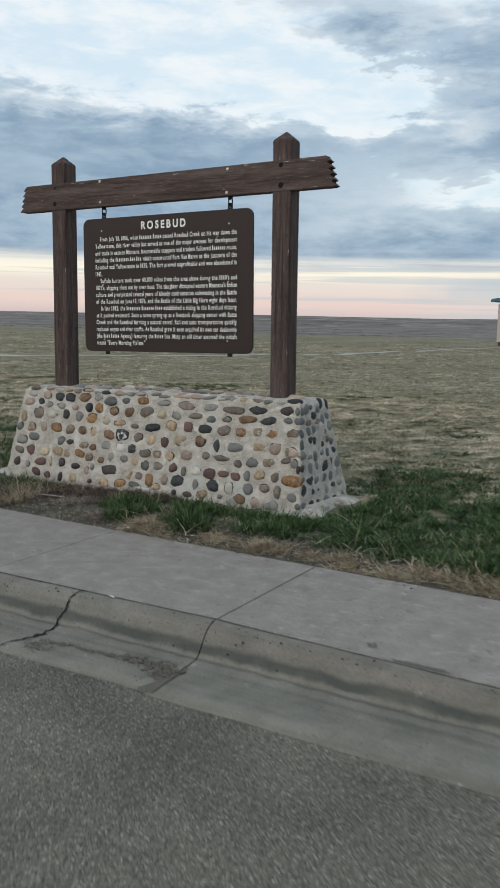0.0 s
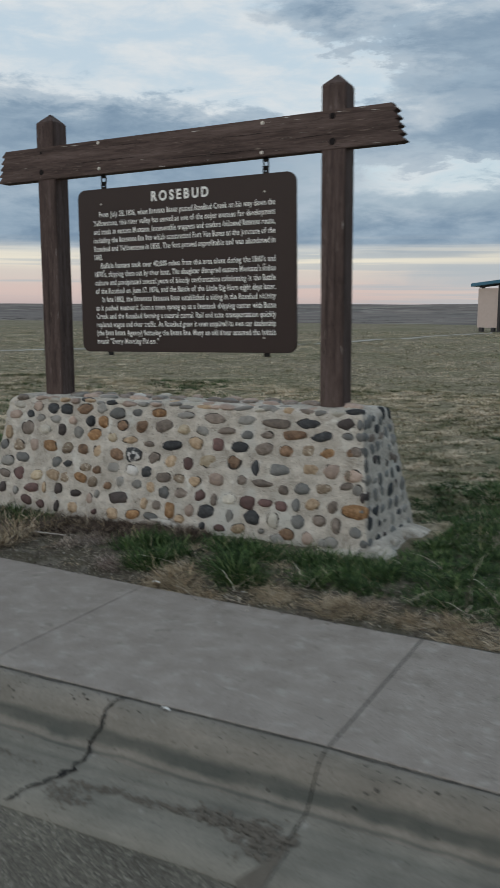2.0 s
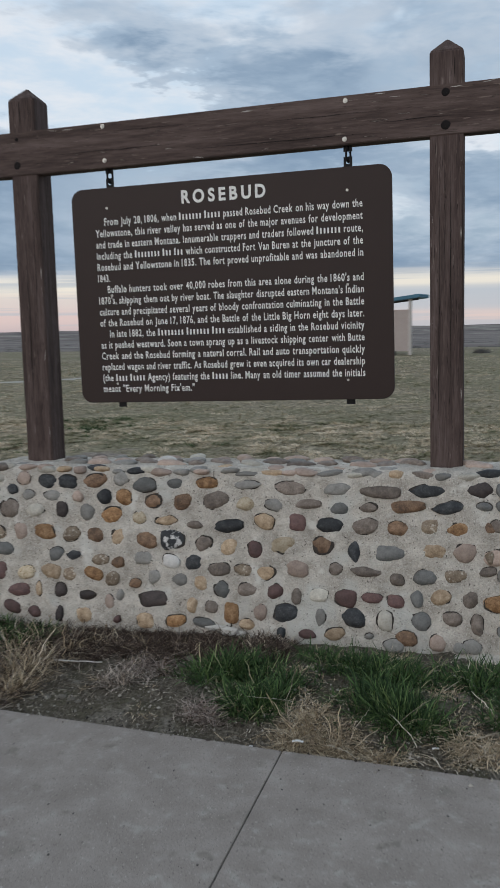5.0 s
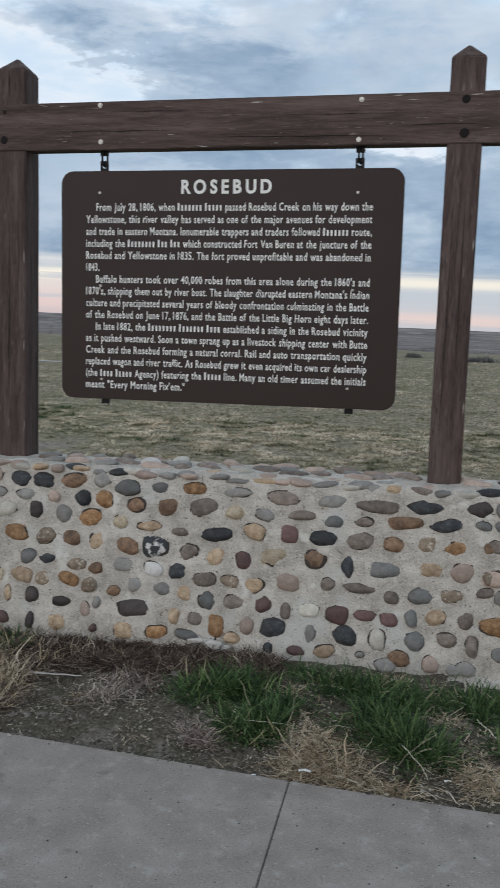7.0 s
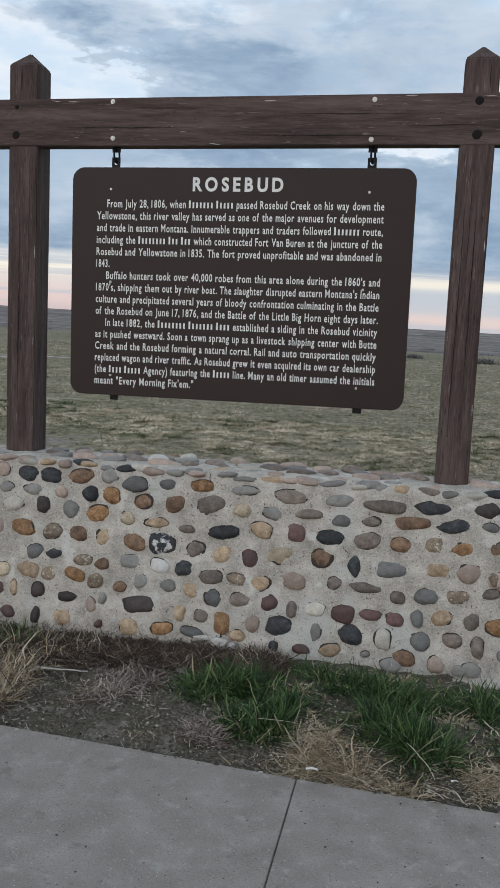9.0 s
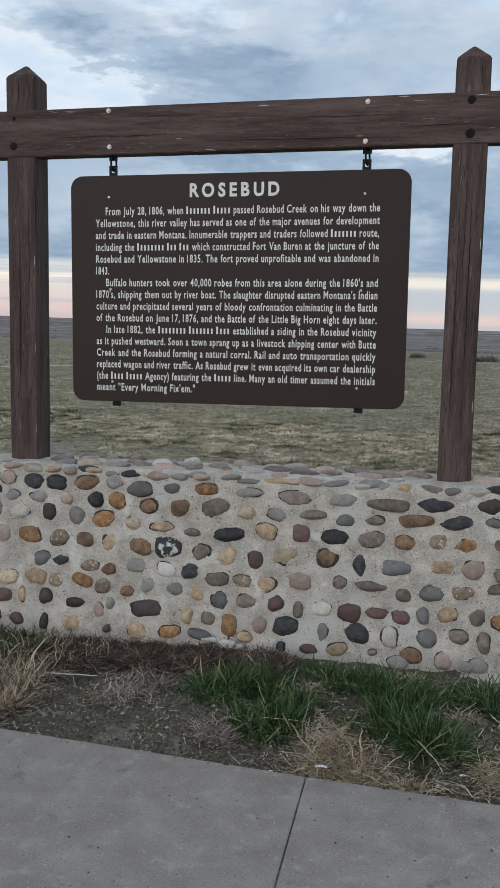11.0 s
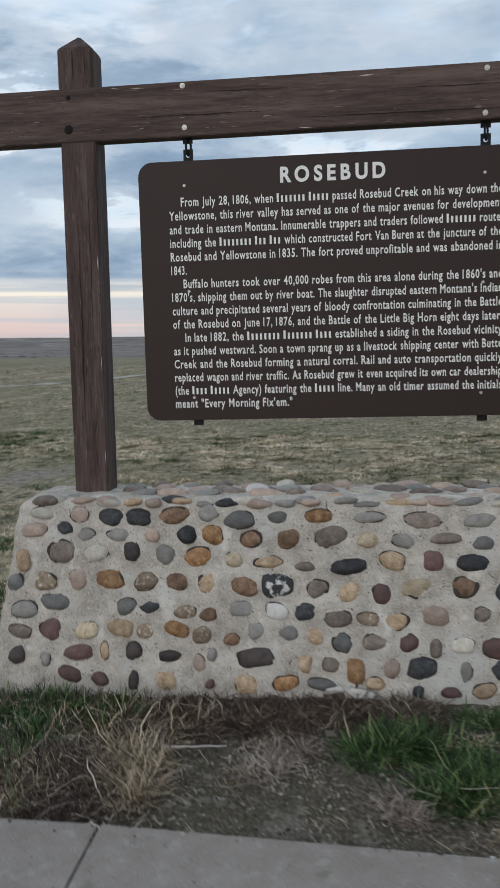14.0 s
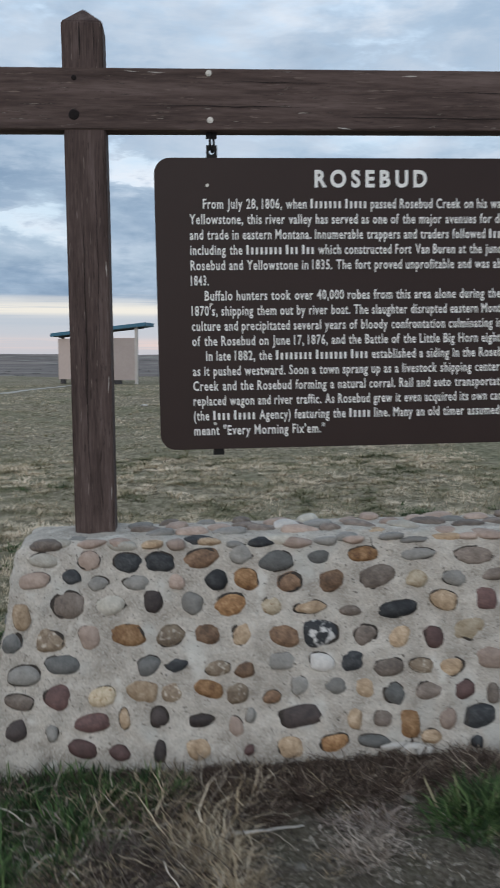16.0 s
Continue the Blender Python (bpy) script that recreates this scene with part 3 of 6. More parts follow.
def waves(x, y, seed, size):
    """Smooth uneven ground: a few crossed waves, about -1 to 1."""
    r = np.random.RandomState(seed)
    total = 0
    for k in range(7):
        a, f, p = r.uniform(0, math.pi), r.uniform(0.6, 2.2) / size, r.uniform(0, 6.28)
        total = total + np.sin((x * math.cos(a) + y * math.sin(a)) * f * 6.28 + p)
    return total / 4.0


# ---- the ground, one sheet to the horizon ----
SLOPE = 0.012
WALK_BACK, SLAB_FRONT, WALK_FRONT = -1.53, -2.81, -2.845
KERB_SHIFT = SLAB_FRONT - WALK_FRONT


def fall(x):
    """The street falls gently past the base."""
    return -0.011 * np.clip(np.asarray(x) - 2.3, 0, 7)


def walk_back(x):
    """Back edge of the pavement, swinging slightly towards the road past the base."""
    return np.interp(x, [-14.0, -0.74, 0.7, 2.37, 5.0, 14.0], [-1.44, -1.475, -1.55, -1.60, -1.62, -1.64])


def flare(x):
    """The long joint runs out towards the road past the base."""
    return -0.030 * min(max(x - 2.4, 0.0), 3.0)


def ground_height(x, y):
    rise = np.interp(y, [-1.6, -1.3, -0.5, -0.3, 2, 12, 38, 60, 140, 420, 1500, 2300, 2900, 3600, 4600], [-0.06, -0.005, -0.002, 0.004, 0.06, 0.24, 0.70, 0.55, -0.9, -5.5, -9.0, -6.0, 25.0, 31.0, 31.0])
    side = SLOPE * np.clip(x, -6, 6) * np.clip(1 - np.abs(y) / 20, 0, 1)
    rough_ = waves(x, y, 3, 2.6) * 0.02 + waves(x, y, 4, 0.7) * 0.010 + waves(x, y, 14, 0.28) * 0.008
    rough_ = rough_ + (waves(x, y, 24, 0.13) * 0.006 + waves(x, y, 25, 0.07) * 0.0035) * np.clip((0.2 - y) / 0.5, 0, 1)
    rough_ = rough_ * np.clip((y + 1.5) / 0.4, 0, 1) * np.clip(1.5 - np.abs(y) / 200, 0, 1)
    swell = waves(x, y, 5, 26) * 0.10 * np.clip((y - 8) / 20, 0, 1)
    hills = (waves(x, y * 0.4, 6, 900) * 3.5 + waves(x, y * 0.3, 7, 350) * 1.2) * np.clip((y - 2300) / 500, 0, 1)
    return rise + side + rough_ + swell + hills + fall(x) * np.clip((-0.6 - y) / 0.7, 0, 1)


def spread(near, far, first, growth):
    out = [near]
    step = first
    while out[-1] < far:
        out.append(out[-1] + step)
        step *= growth
    return out


ys = [-1.62, -1.56] + list(np.arange(-1.52, -0.3, 0.026)) + spread(-0.3, 4600, 0.05, 1.045)
half = spread(0.0, 4600, 0.07, 1.05)
xs = [-2.0 - v for v in reversed(half[1:])] + list(np.arange(-2.0, 2.6, 0.035)) + [2.6 + v for v in half]
field = new("ground", grid_mesh(xs, ys, ground_height))
field.data.materials.append(FIELD)
tagged(field, "open dry prairie of short tan and green grass reaching low hills", "ground", kind="structure")


# ---- pavement of cast slabs, kerb, gutter, road ----
pavement = empty("pavement", pose(0, 0, 0), "grey concrete pavement of broad cast slabs along the kerb", "pavement", kind="structure")
for x0, x1 in ((-14.0, 2.3), (2.3, 9.2)):
    bm = box_bm(x0, x1, SLAB_FRONT + 0.01, WALK_BACK - 0.05, -0.2, -0.0045)
    for v in bm.verts:
        v.co.y += flare(v.co.x) if v.co.y < -2.5 else 0.0
        v.co.z += float(fall(v.co.x))
    part("bed", bm, JOINT_FILL, pavement)
JOINTS = [-12.2, -10.6, -9.0, -7.2, -5.6, -4.0, -2.35, -0.74, 0.712, 2.375, 3.9, 5.5, 7.1, 8.7, 10.3, 11.9]
JOINT = 2.375
for a, b in zip(JOINTS, JOINTS[1:]):
    bm = box_bm(a + (0.0025 if a > 0 and a < 2 else 0.005), b - (0.0025 if b > 0 and b < 2 else 0.005), SLAB_FRONT + 0.013, WALK_BACK, -0.1, 0.0)
    for v in bm.verts:
        v.co.y = v.co.y + flare(v.co.x) if v.co.y < -2.5 else float(walk_back(v.co.x))
        v.co.z += float(fall(v.co.x))
    bmesh.ops.bevel(bm, geom=list(bm.edges), offset=0.005, segments=2, affect="EDGES", profile=0.6)
    part("slab", bm, CONCRETE, pavement)

for x0, x1 in ((-14.0, 2.3), (2.3, 14.0)):
    bm = box_bm(x0, x1, -3.44, WALK_BACK - 0.05, -0.5, -0.205)
    for v in bm.verts:
        v.co.z += float(fall(v.co.x)) * 1.1
    part("sub_base", bm, CRACK, pavement)

kerb = empty("kerb", pose(0, KERB_SHIFT, 0), "worn concrete kerb with a rounded nose and cracked joints", "kerb", kind="structure")


def kerb_piece(x0, x1):
    prof = [(WALK_FRONT - 0.006, -0.06), (WALK_FRONT - 0.006, -0.008), (WALK_FRONT - 0.012, -0.001), (-2.885, -0.005), (-2.912, -0.013), (-2.938, -0.030), (-2.962, -0.058), (-2.985, -0.092), (-3.005, -0.122), (-3.025, -0.145), (-3.05, -0.159), (-3.09, -0.172)]
    bm = bmesh.new()
    n = max(2, int((x1 - x0) / 0.06))
    rows = []
    for i in range(n + 1):
        x = x0 + (x1 - x0) * i / n
        rows.append([bm.verts.new((x, y + (flare(x) * max(0.0, min(1.0, (y + 2.95) / 0.1))) + 0.004 * noise.noise((x * 6, y * 9, 1)), z + float(fall(x)) + 0.004 * noise.noise((x * 5, y * 9, 4)))) for y, z in prof])
    for r0, r1 in zip(rows, rows[1:]):
        for j in range(len(prof) - 1):
            bm.faces.new((r0[j], r0[j + 1], r1[j + 1], r1[j]))
    bmesh.ops.recalc_face_normals(bm, faces=list(bm.faces))
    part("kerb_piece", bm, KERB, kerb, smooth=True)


gutter = empty("gutter", pose(0, KERB_SHIFT, 0), "stained concrete gutter with a ragged dirt-filled crack", "gutter", kind="structure")
for k in range(-5, 5):
    a = JOINT + 3.0 * k
    kerb_piece(a + 0.003, a + 2.997)


def gutter_piece(x0, x1):
    edge = -3.475 if x0 < 2.0 else -3.495
    bm = bmesh.new()
    n = max(2, int((x1 - x0) / 0.08))
    prof = [(-3.05, -0.158), (-3.10, -0.164), (-3.2, -0.168), (-3.32, -0.167), (edge, -0.165), (edge - 0.004, -0.19)]
    rows = []
    for i in range(n + 1):
        x = x0 + (x1 - x0) * i / n
        rows.append([bm.verts.new((x, y + (0.012 * noise.noise((x * 2.5, 0, 8)) if y == edge else 0), z + float(fall(x)) + 0.002 * noise.noise((x * 3, y * 6, 2)))) for y, z in prof])
    for r0, r1 in zip(rows, rows[1:]):
        for j in range(len(r0) - 1):
            bm.faces.new((r0[j], r0[j + 1], r1[j + 1], r1[j]))
    bmesh.ops.recalc_face_normals(bm, faces=list(bm.faces))
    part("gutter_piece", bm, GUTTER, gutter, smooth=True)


for k in range(-5, 5):
    a = JOINT + 3.0 * k
    gutter_piece(a + 0.004, a + 2.996)


def road_height(x, y):
    return -0.172 + 0.018 * np.clip(-3.38 - y, 0, 5) + 0.003 * waves(x, y, 9, 0.5) + fall(x)


road = new("road", grid_mesh(np.linspace(-30, 30, 240), list(np.linspace(-3.36, -9.0, 90)) + [-12.0, -20.0, -60.0], road_height))
road.data.flip_normals()
road.data.materials.append(ASPHALT)
tagged(road, "worn grey asphalt road with coarse exposed stone", "road", kind="structure")


def crack_bm(line, width, seed, bulge=-9.0):
    """A ragged thin strip along points that lie on a surface."""
    r = random.Random(seed)
    bm = bmesh.new()
    pts = []
    for (a, b) in zip(line, line[1:]):
        a, b = Vector(a), Vector(b)
        n = max(2, int((b - a).length / 0.009))
        pts += [a.lerp(b, i / n) for i in range(n)]
    pts.append(Vector(line[-1]))
    rows = []
    drift = 0.0
    for p in pts:
        drift = 0.7 * drift + r.uniform(-0.005, 0.005)
        w = width * r.uniform(0.25, 1.0) * (1 + 1.3 * math.exp(-((p.y - bulge) / 0.035) ** 2))
        rows.append((bm.verts.new((p.x + drift - w / 2, p.y, p.z)), bm.verts.new((p.x + drift + w / 2, p.y + r.uniform(-0.004, 0.004), p.z))))
    for (a, b), (c, d) in zip(rows, rows[1:]):
        bm.faces.new((a, b, d, c))
    return bm


part("crack", crack_bm([(1.492, -2.855, 0.006), (1.472, -2.882, 0.004), (1.455, -2.905, -0.004), (1.446, -2.940, -0.025), (1.452, -2.964, -0.053), (1.448, -2.987, -0.087), (1.434, -3.007, -0.117), (1.432, -3.028, -0.140), (1.446, -3.052, -0.152)], 0.016, 1), CRACK, kerb, "ragged dark crack")
part("crack", crack_bm([(1.446, -3.052, -0.152), (1.452, -3.10, -0.160), (1.445, -3.14, -0.162), (1.462, -3.17, -0.163), (1.440, -3.20, -0.163), (1.450, -3.235, -0.163), (1.424, -3.26, -0.163), (1.428, -3.30, -0.162), (1.400, -3.34, -0.161), (1.392, -3.37, -0.161), (1.398, -3.41, -0.160), (1.384, -3.46, -0.159)], 0.020, 2, -3.20), CRACK, gutter, "ragged dirt-filled crack")
patch_bm = bmesh.new()
patch_bm.faces.new([patch_bm.verts.new(p) for p in ((2.390, -3.16, -0.163), (2.378, -3.26, -0.163), (2.365, -3.34, -0.163), (2.352, -3.385, -0.162), (2.325, -3.47, -0.161), (2.36, -3.50, -0.168), (2.418, -3.478, -0.161), (2.404, -3.36, -0.163), (2.400, -3.26, -0.163))])
bmesh.ops.recalc_face_normals(patch_bm, faces=list(patch_bm.faces))
part("joint_patch", patch_bm, MUD, gutter, "dark dirt spilled across the joint")


def joint_dirt_bm(x0, x1, y, z, width, seed):
    """Dirt lying in a long joint, ragged on both sides."""
    r = random.Random(seed)
    bm = bmesh.new()
    rows, drift = [], 0.0
    n = int((x1 - x0) / 0.012)
    for i in range(n + 1):
        x = x0 + (x1 - x0) * i / n
        drift = 0.85 * drift + r.uniform(-0.001, 0.001)
        clog = 1 + 2.2 * max(0.0, noise.noise((x * 2.3, 0, seed)) - 0.25)
        w = width * clog * r.uniform(0.6, 1.1)
        rows.append((bm.verts.new((x, y + flare(x) + drift - 0.45 * width, z + float(fall(x)))), bm.verts.new((x, y + flare(x) + drift + w - 0.45 * width, z + float(fall(x))))))
    for (a, b), (c, d) in zip(rows, rows[1:]):
        bm.faces.new((a, c, d, b))
    return bm


part("joint_dirt", joint_dirt_bm(-8.0, 8.0, WALK_FRONT + 0.002, -0.005, 0.020, 3), JOINT_FILL, kerb, "dark dirt in the long joint")


def kerb_pits_bm(n, seed):
    """Small pits along the worn nose of the kerb, lying on its rounded face."""
    r = random.Random(seed)
    ys_ = [-3.052, -3.028, -3.007, -2.987, -2.964, -2.940, -2.914, -2.89, -2.855]
    zs_ = [-0.154, -0.142, -0.119, -0.089, -0.055, -0.027, -0.010, 0.001, 0.004]
    bm = bmesh.new()
    for k in range(n):
        x, size = r.uniform(-1.2, 4.4), 0.0011 + 0.0042 * r.random() ** 4
        y = min(max(r.gauss(-2.912, 0.022), -2.985), -2.85) if r.random() < 0.8 else r.uniform(-3.02, -2.86)
        wide, ring = r.uniform(0.8, 2.2), []
        for i in range(7):
            a = 2 * math.pi * i / 7
            v = y + size * r.uniform(0.6, 1.2) * math.sin(a)
            px = x + wide * size * r.uniform(0.6, 1.2) * math.cos(a)
            ring.append(bm.verts.new((px, v + flare(px), float(np.interp(v, ys_, zs_)) + 0.0022 + float(fall(px)))))
        bm.faces.new(ring)
    return bm


part("pits", kerb_pits_bm(420, 12), CRACK, kerb, "dark worn pits along the nose")


# marks on the slabs: small blots scattered thickly in the middle and thinly outward
def smudge_bm(rx, ry, n, size, seed):
    r = random.Random(seed)
    bm = bmesh.new()
    for k in range(n):
        cx_, cy_, s = r.gauss(0, rx), r.gauss(0, ry), size * r.uniform(0.3, 1.0)
        ring = []
        for i in range(7):
            a = 2 * math.pi * i / 7
            q_ = s * r.uniform(0.6, 1.2)
            ring.append(bm.verts.new((cx_ + q_ * math.cos(a), cy_ + q_ * math.sin(a), k * 0.00002)))
        bm.faces.new(ring)
    return bm


for k, (x, y, rx, ry, n, size) in enumerate(((3.208, -2.69, 0.016, 0.022, 90, 0.005), (2.261, -2.617, 0.004, 0.004, 6, 0.006), (3.43, -2.82, 0.05, 0.010, 150, 0.007), (3.56, -2.82, 0.05, 0.012, 130, 0.007))):
    part("stain", smudge_bm(rx, ry, n, size, k), SILT, pavement, "small dark stain", at=pose(x, y, 0.0025 + float(fall(x))))

# mud dried in the worn hollow of the gutter
for k, (x, y, rx, ry, n, size) in enumerate(((1.62, -3.235, 0.06, 0.012, 70, 0.010), (1.80, -3.225, 0.07, 0.010, 60, 0.009), (1.97, -3.215, 0.08, 0.010, 70, 0.009), (2.17, -3.20, 0.09, 0.022, 170, 0.012), (2.31, -3.25, 0.05, 0.05, 170, 0.012), (1.55, -3.32, 0.06, 0.03, 90, 0.010), (1.0, -3.20, 0.15, 0.012, 90, 0.009))):
    part("dried_mud", smudge_bm(rx, ry, n, size, 40 + k), MUD, gutter, at=pose(x, y, -0.1615 + float(fall(x))))


def pits_bm(n, seed):
    """Small dark pits scattered over the slabs."""
    r = random.Random(seed)
    bm = bmesh.new()
    for k in range(n):
        x, y, size = r.uniform(-1.6, 4.2), r.uniform(SLAB_FRONT + 0.05, -1.66), 0.0014 + 0.0038 * r.random() ** 4
        z = 0.0022 + float(fall(x))
        bm.faces.new([bm.verts.new((x + size * r.uniform(0.6, 1.3) * math.cos(a), y + size * r.uniform(0.6, 1.3) * math.sin(a), z)) for a in (2 * math.pi * i / 6 for i in range(6))])
    return bm


part("stain", pits_bm(620, 8), PIT, pavement, "scattered small dark pits")

# ---- the marker: cobblestone base, timber frame, hanging panel ----
LEAN_M = pose(0, 0, 0, 0, -0.7, 0)          # base and frame follow the fall of the ground
TOP, BOTTOM = 0.935, -0.12
FRONT0, BATTER, MIDDLE = -0.393, 0.213, 0.02
X_L, X_R, END_L, END_R = -1.597, 1.735, 0.135, 0.150   # ends at the ground, and how far they lean in by the top


def wall_section(z):
    t = z / TOP
    front = FRONT0 + BATTER * z
    return X_L + END_L * t, X_R - END_R * t, front, 2 * MIDDLE - front


BASE_M = pose(-0.006, 0, -0.023) @ LEAN_M
def end_skew(z):
    """The end towards the field is not square: its front corner stands back."""
    return 0.070 - 0.035 * z / TOP


cobble_wall = empty("cobblestone_base", BASE_M, "low battered base of rounded river cobbles set in pale mortar", "stone base")


def wall_body():
    bm = bmesh.new()
    levels = [BOTTOM + (0.88 - BOTTOM) * k / 84 for k in range(85)] + [0.895, 0.912, 0.925, 0.933]
    inset = [0.0] * 85 + [0.004, 0.015, 0.034, 0.062]
    loops = []
    nx, ny = 280, 44
    for z, s in zip(levels, inset):
        x0, x1, y0, y1 = wall_section(z)
        x0, x1, y0, y1 = x0 + s, x1 - s, y0 + s, y1 - s
        k_ = end_skew(z)
        ring = [(x0 + (x1 - k_ - x0) * i / nx, y0) for i in range(nx)] + [(x1 - k_ * (1 - i / ny), y0 + (y1 - y0) * i / ny) for i in range(ny)]
        ring += [(x1 - (x1 - x0) * i / nx, y1) for i in range(nx)] + [(x0, y1 - (y1 - y0) * i / ny) for i in range(ny)]
        loop = []
        for x, y in ring:
            p = Vector((x, y, z))
            a = 0.010 * noise.noise(p * 6) + 0.007 * noise.noise(p * 17) + 0.006 * noise.noise(p * 38)
            b = 0.010 * noise.noise(p * 6 + Vector((9, 0, 0))) + 0.007 * noise.noise(p * 17 + Vector((9, 0, 0))) + 0.006 * noise.noise(p * 38)
            loop.append(bm.verts.new((x + a, y + b, z + (0.008 * noise.noise(p * 5) if z > 0.85 else 0))))
        loops.append(loop)
    for a, b in zip(loops, loops[1:]):
        n = len(a)
        for i in range(n):
            bm.faces.new((a[i], a[(i + 1) % n], b[(i + 1) % n], b[i]))
    # the top, strip by strip
    last = loops[-1]
    inner = [last[:nx + 1]]
    for k in range(1, ny):
        left, right = last[-k], last[nx + k]
        row = [left]
        for i in range(1, nx):
            p = left.co.lerp(right.co, i / nx)
            row.append(bm.verts.new((p.x, p.y, p.z + 0.010 * noise.noise(p * 9) + 0.004 * noise.noise(p * 30))))
        inner.append(row + [right])
    inner.append([last[2 * nx + ny - i] for i in range(nx + 1)])
    for a, b in zip(inner, inner[1:]):
        for i in range(nx):
            bm.faces.new((a[i], a[i + 1], b[i + 1], b[i]))
    bmesh.ops.recalc_face_normals(bm, faces=list(bm.faces))
    return part("mortar", bm, MORTAR, cobble_wall, "pale rough mortar", True)


wall_body()

POST, DEPTH, FACE = 0.170, 0.165, -0.030
frame_ob = empty("timber_frame", LEAN_M, "dark brown stained timber posts with a notched crossbeam", "sign frame")
BEAM0, BEAM1 = 2.609, 2.855


def post_bm(x):
    bm = bmesh.new()
    h = POST / 2
    y0, y1 = FACE, FACE + DEPTH
    levels = [0.6, 0.92, 1.3, 1.8, 2.3, 2.75, 3.03]
    loops = []
    for k, z in enumerate(levels):
        j = [0.003 * noise.noise((x * 3 + c, z * 1.3, k * 0.2)) for c in range(4)]
        loops.append([bm.verts.new(p) for p in ((x - h + j[0], y0 + j[1], z), (x + h + j[2], y0 + j[1], z), (x + h + j[2], y1 + j[3], z), (x - h + j[0], y1 + j[3], z))])
    apex = bm.verts.new((x, (y0 + y1) / 2, 3.110))
    for a, b in zip(loops, loops[1:]):
        for i in range(4):
            bm.faces.new((a[i], a[(i + 1) % 4], b[(i + 1) % 4], b[i]))
    for i in range(4):
        bm.faces.new((loops[-1][i], loops[-1][(i + 1) % 4], apex))
    bm.faces.new(list(reversed(loops[0])))
    bmesh.ops.recalc_face_normals(bm, faces=list(bm.faces))
    sharp = [e for e in bm.edges if e.calc_face_angle(0) > 0.4]
    bmesh.ops.bevel(bm, geom=sharp, offset=0.006, segments=2, affect="EDGES")
    return bm


for x in (-1.163, 1.254):
    part("post", post_bm(x), WOOD_UP, frame_ob)


def beam_bm():
    teeth = 5
    step = (BEAM1 - BEAM0) / teeth
    right, left = [], []
    for k in range(teeth):
        z = BEAM0 + step * k
        reach = 1.75 - 0.014 * k
        right += [(reach, z + 0.008), (reach - 0.045, z + step * 0.95)]
        reach = -1.655 + 0.012 * k
        left += [(reach, z + 0.008), (reach + 0.045, z + step * 0.95)]
    outline = [(-1.62, BEAM0), (1.715, BEAM0)] + right + [(1.66, BEAM1), (-1.56, BEAM1)] + list(reversed(left))
    bm = prism_bm(outline, FACE - 0.006, FACE + 0.085, 0.004)
    for v in bm.verts:
        v.co.z += 0.008 * (v.co.x - 0.1) + 0.003 * noise.noise((v.co.x * 2, v.co.z * 3, 0))
    return bm


part("crossbeam", beam_bm(), WOOD_LONG, frame_ob)

PANEL_X0, PANEL_X1, PANEL_Z0, PANEL_Z1, PANEL_Y = -0.879, 0.976, 1.266, 2.501, -0.002
PANEL_MID = (0.0495, 0.0, 1.896)
PANEL_M = LEAN_M @ pose(*PANEL_MID, 0, -0.35, 0) @ pose(-PANEL_MID[0], 0, -PANEL_MID[2])
sign_panel = empty("sign_panel", PANEL_M, "dark brown hanging history panel with white lettering", "sign")


def rounded_outline(x0, x1, z0, z1, r, n=8):
    pts = []
    for cx_, cz_, a0 in ((x1 - r, z0 + r, -90), (x1 - r, z1 - r, 0), (x0 + r, z1 - r, 90), (x0 + r, z0 + r, 180)):
        pts += [(cx_ + r * math.cos(radians(a0 + 90 * i / n)), cz_ + r * math.sin(radians(a0 + 90 * i / n))) for i in range(n + 1)]
    return pts


part("board", prism_bm(rounded_outline(PANEL_X0, PANEL_X1, PANEL_Z0, PANEL_Z1, 0.068), PANEL_Y, PANEL_Y + 0.022, 0.002), PANEL, sign_panel)


# lettering: each word is one flat mesh, each line fitted to its length; some words stand as plain bars
def glyphs(texts, weight, smooth_=2):
    """Meshes of words in the built-in font, at size 1: (verts, faces, width)."""
    obs = []
    for w in texts:
        cu = bpy.data.curves.new("word", "FONT")
        cu.body, cu.size, cu.resolution_u, cu.offset, cu.space_character = w, 1.0, smooth_, weight, 1.14
        ob = bpy.data.objects.new("word", cu)
        scene.collection.objects.link(ob)
        obs.append(ob)
    bpy.context.view_layer.update()
    dg = bpy.context.evaluated_depsgraph_get()
    out = []
    for ob in obs:
        ev = ob.evaluated_get(dg)
        me = ev.to_mesh()
        verts = np.array([v.co[:] for v in me.vertices]).reshape(-1, 3)
        faces = [tuple(p.vertices) for p in me.polygons]
        out.append((verts, faces))
        ev.to_mesh_clear()
    for ob in obs:
        cu = ob.data
        bpy.data.objects.remove(ob)
        bpy.data.curves.remove(cu)
    return out


GAP = 0.46


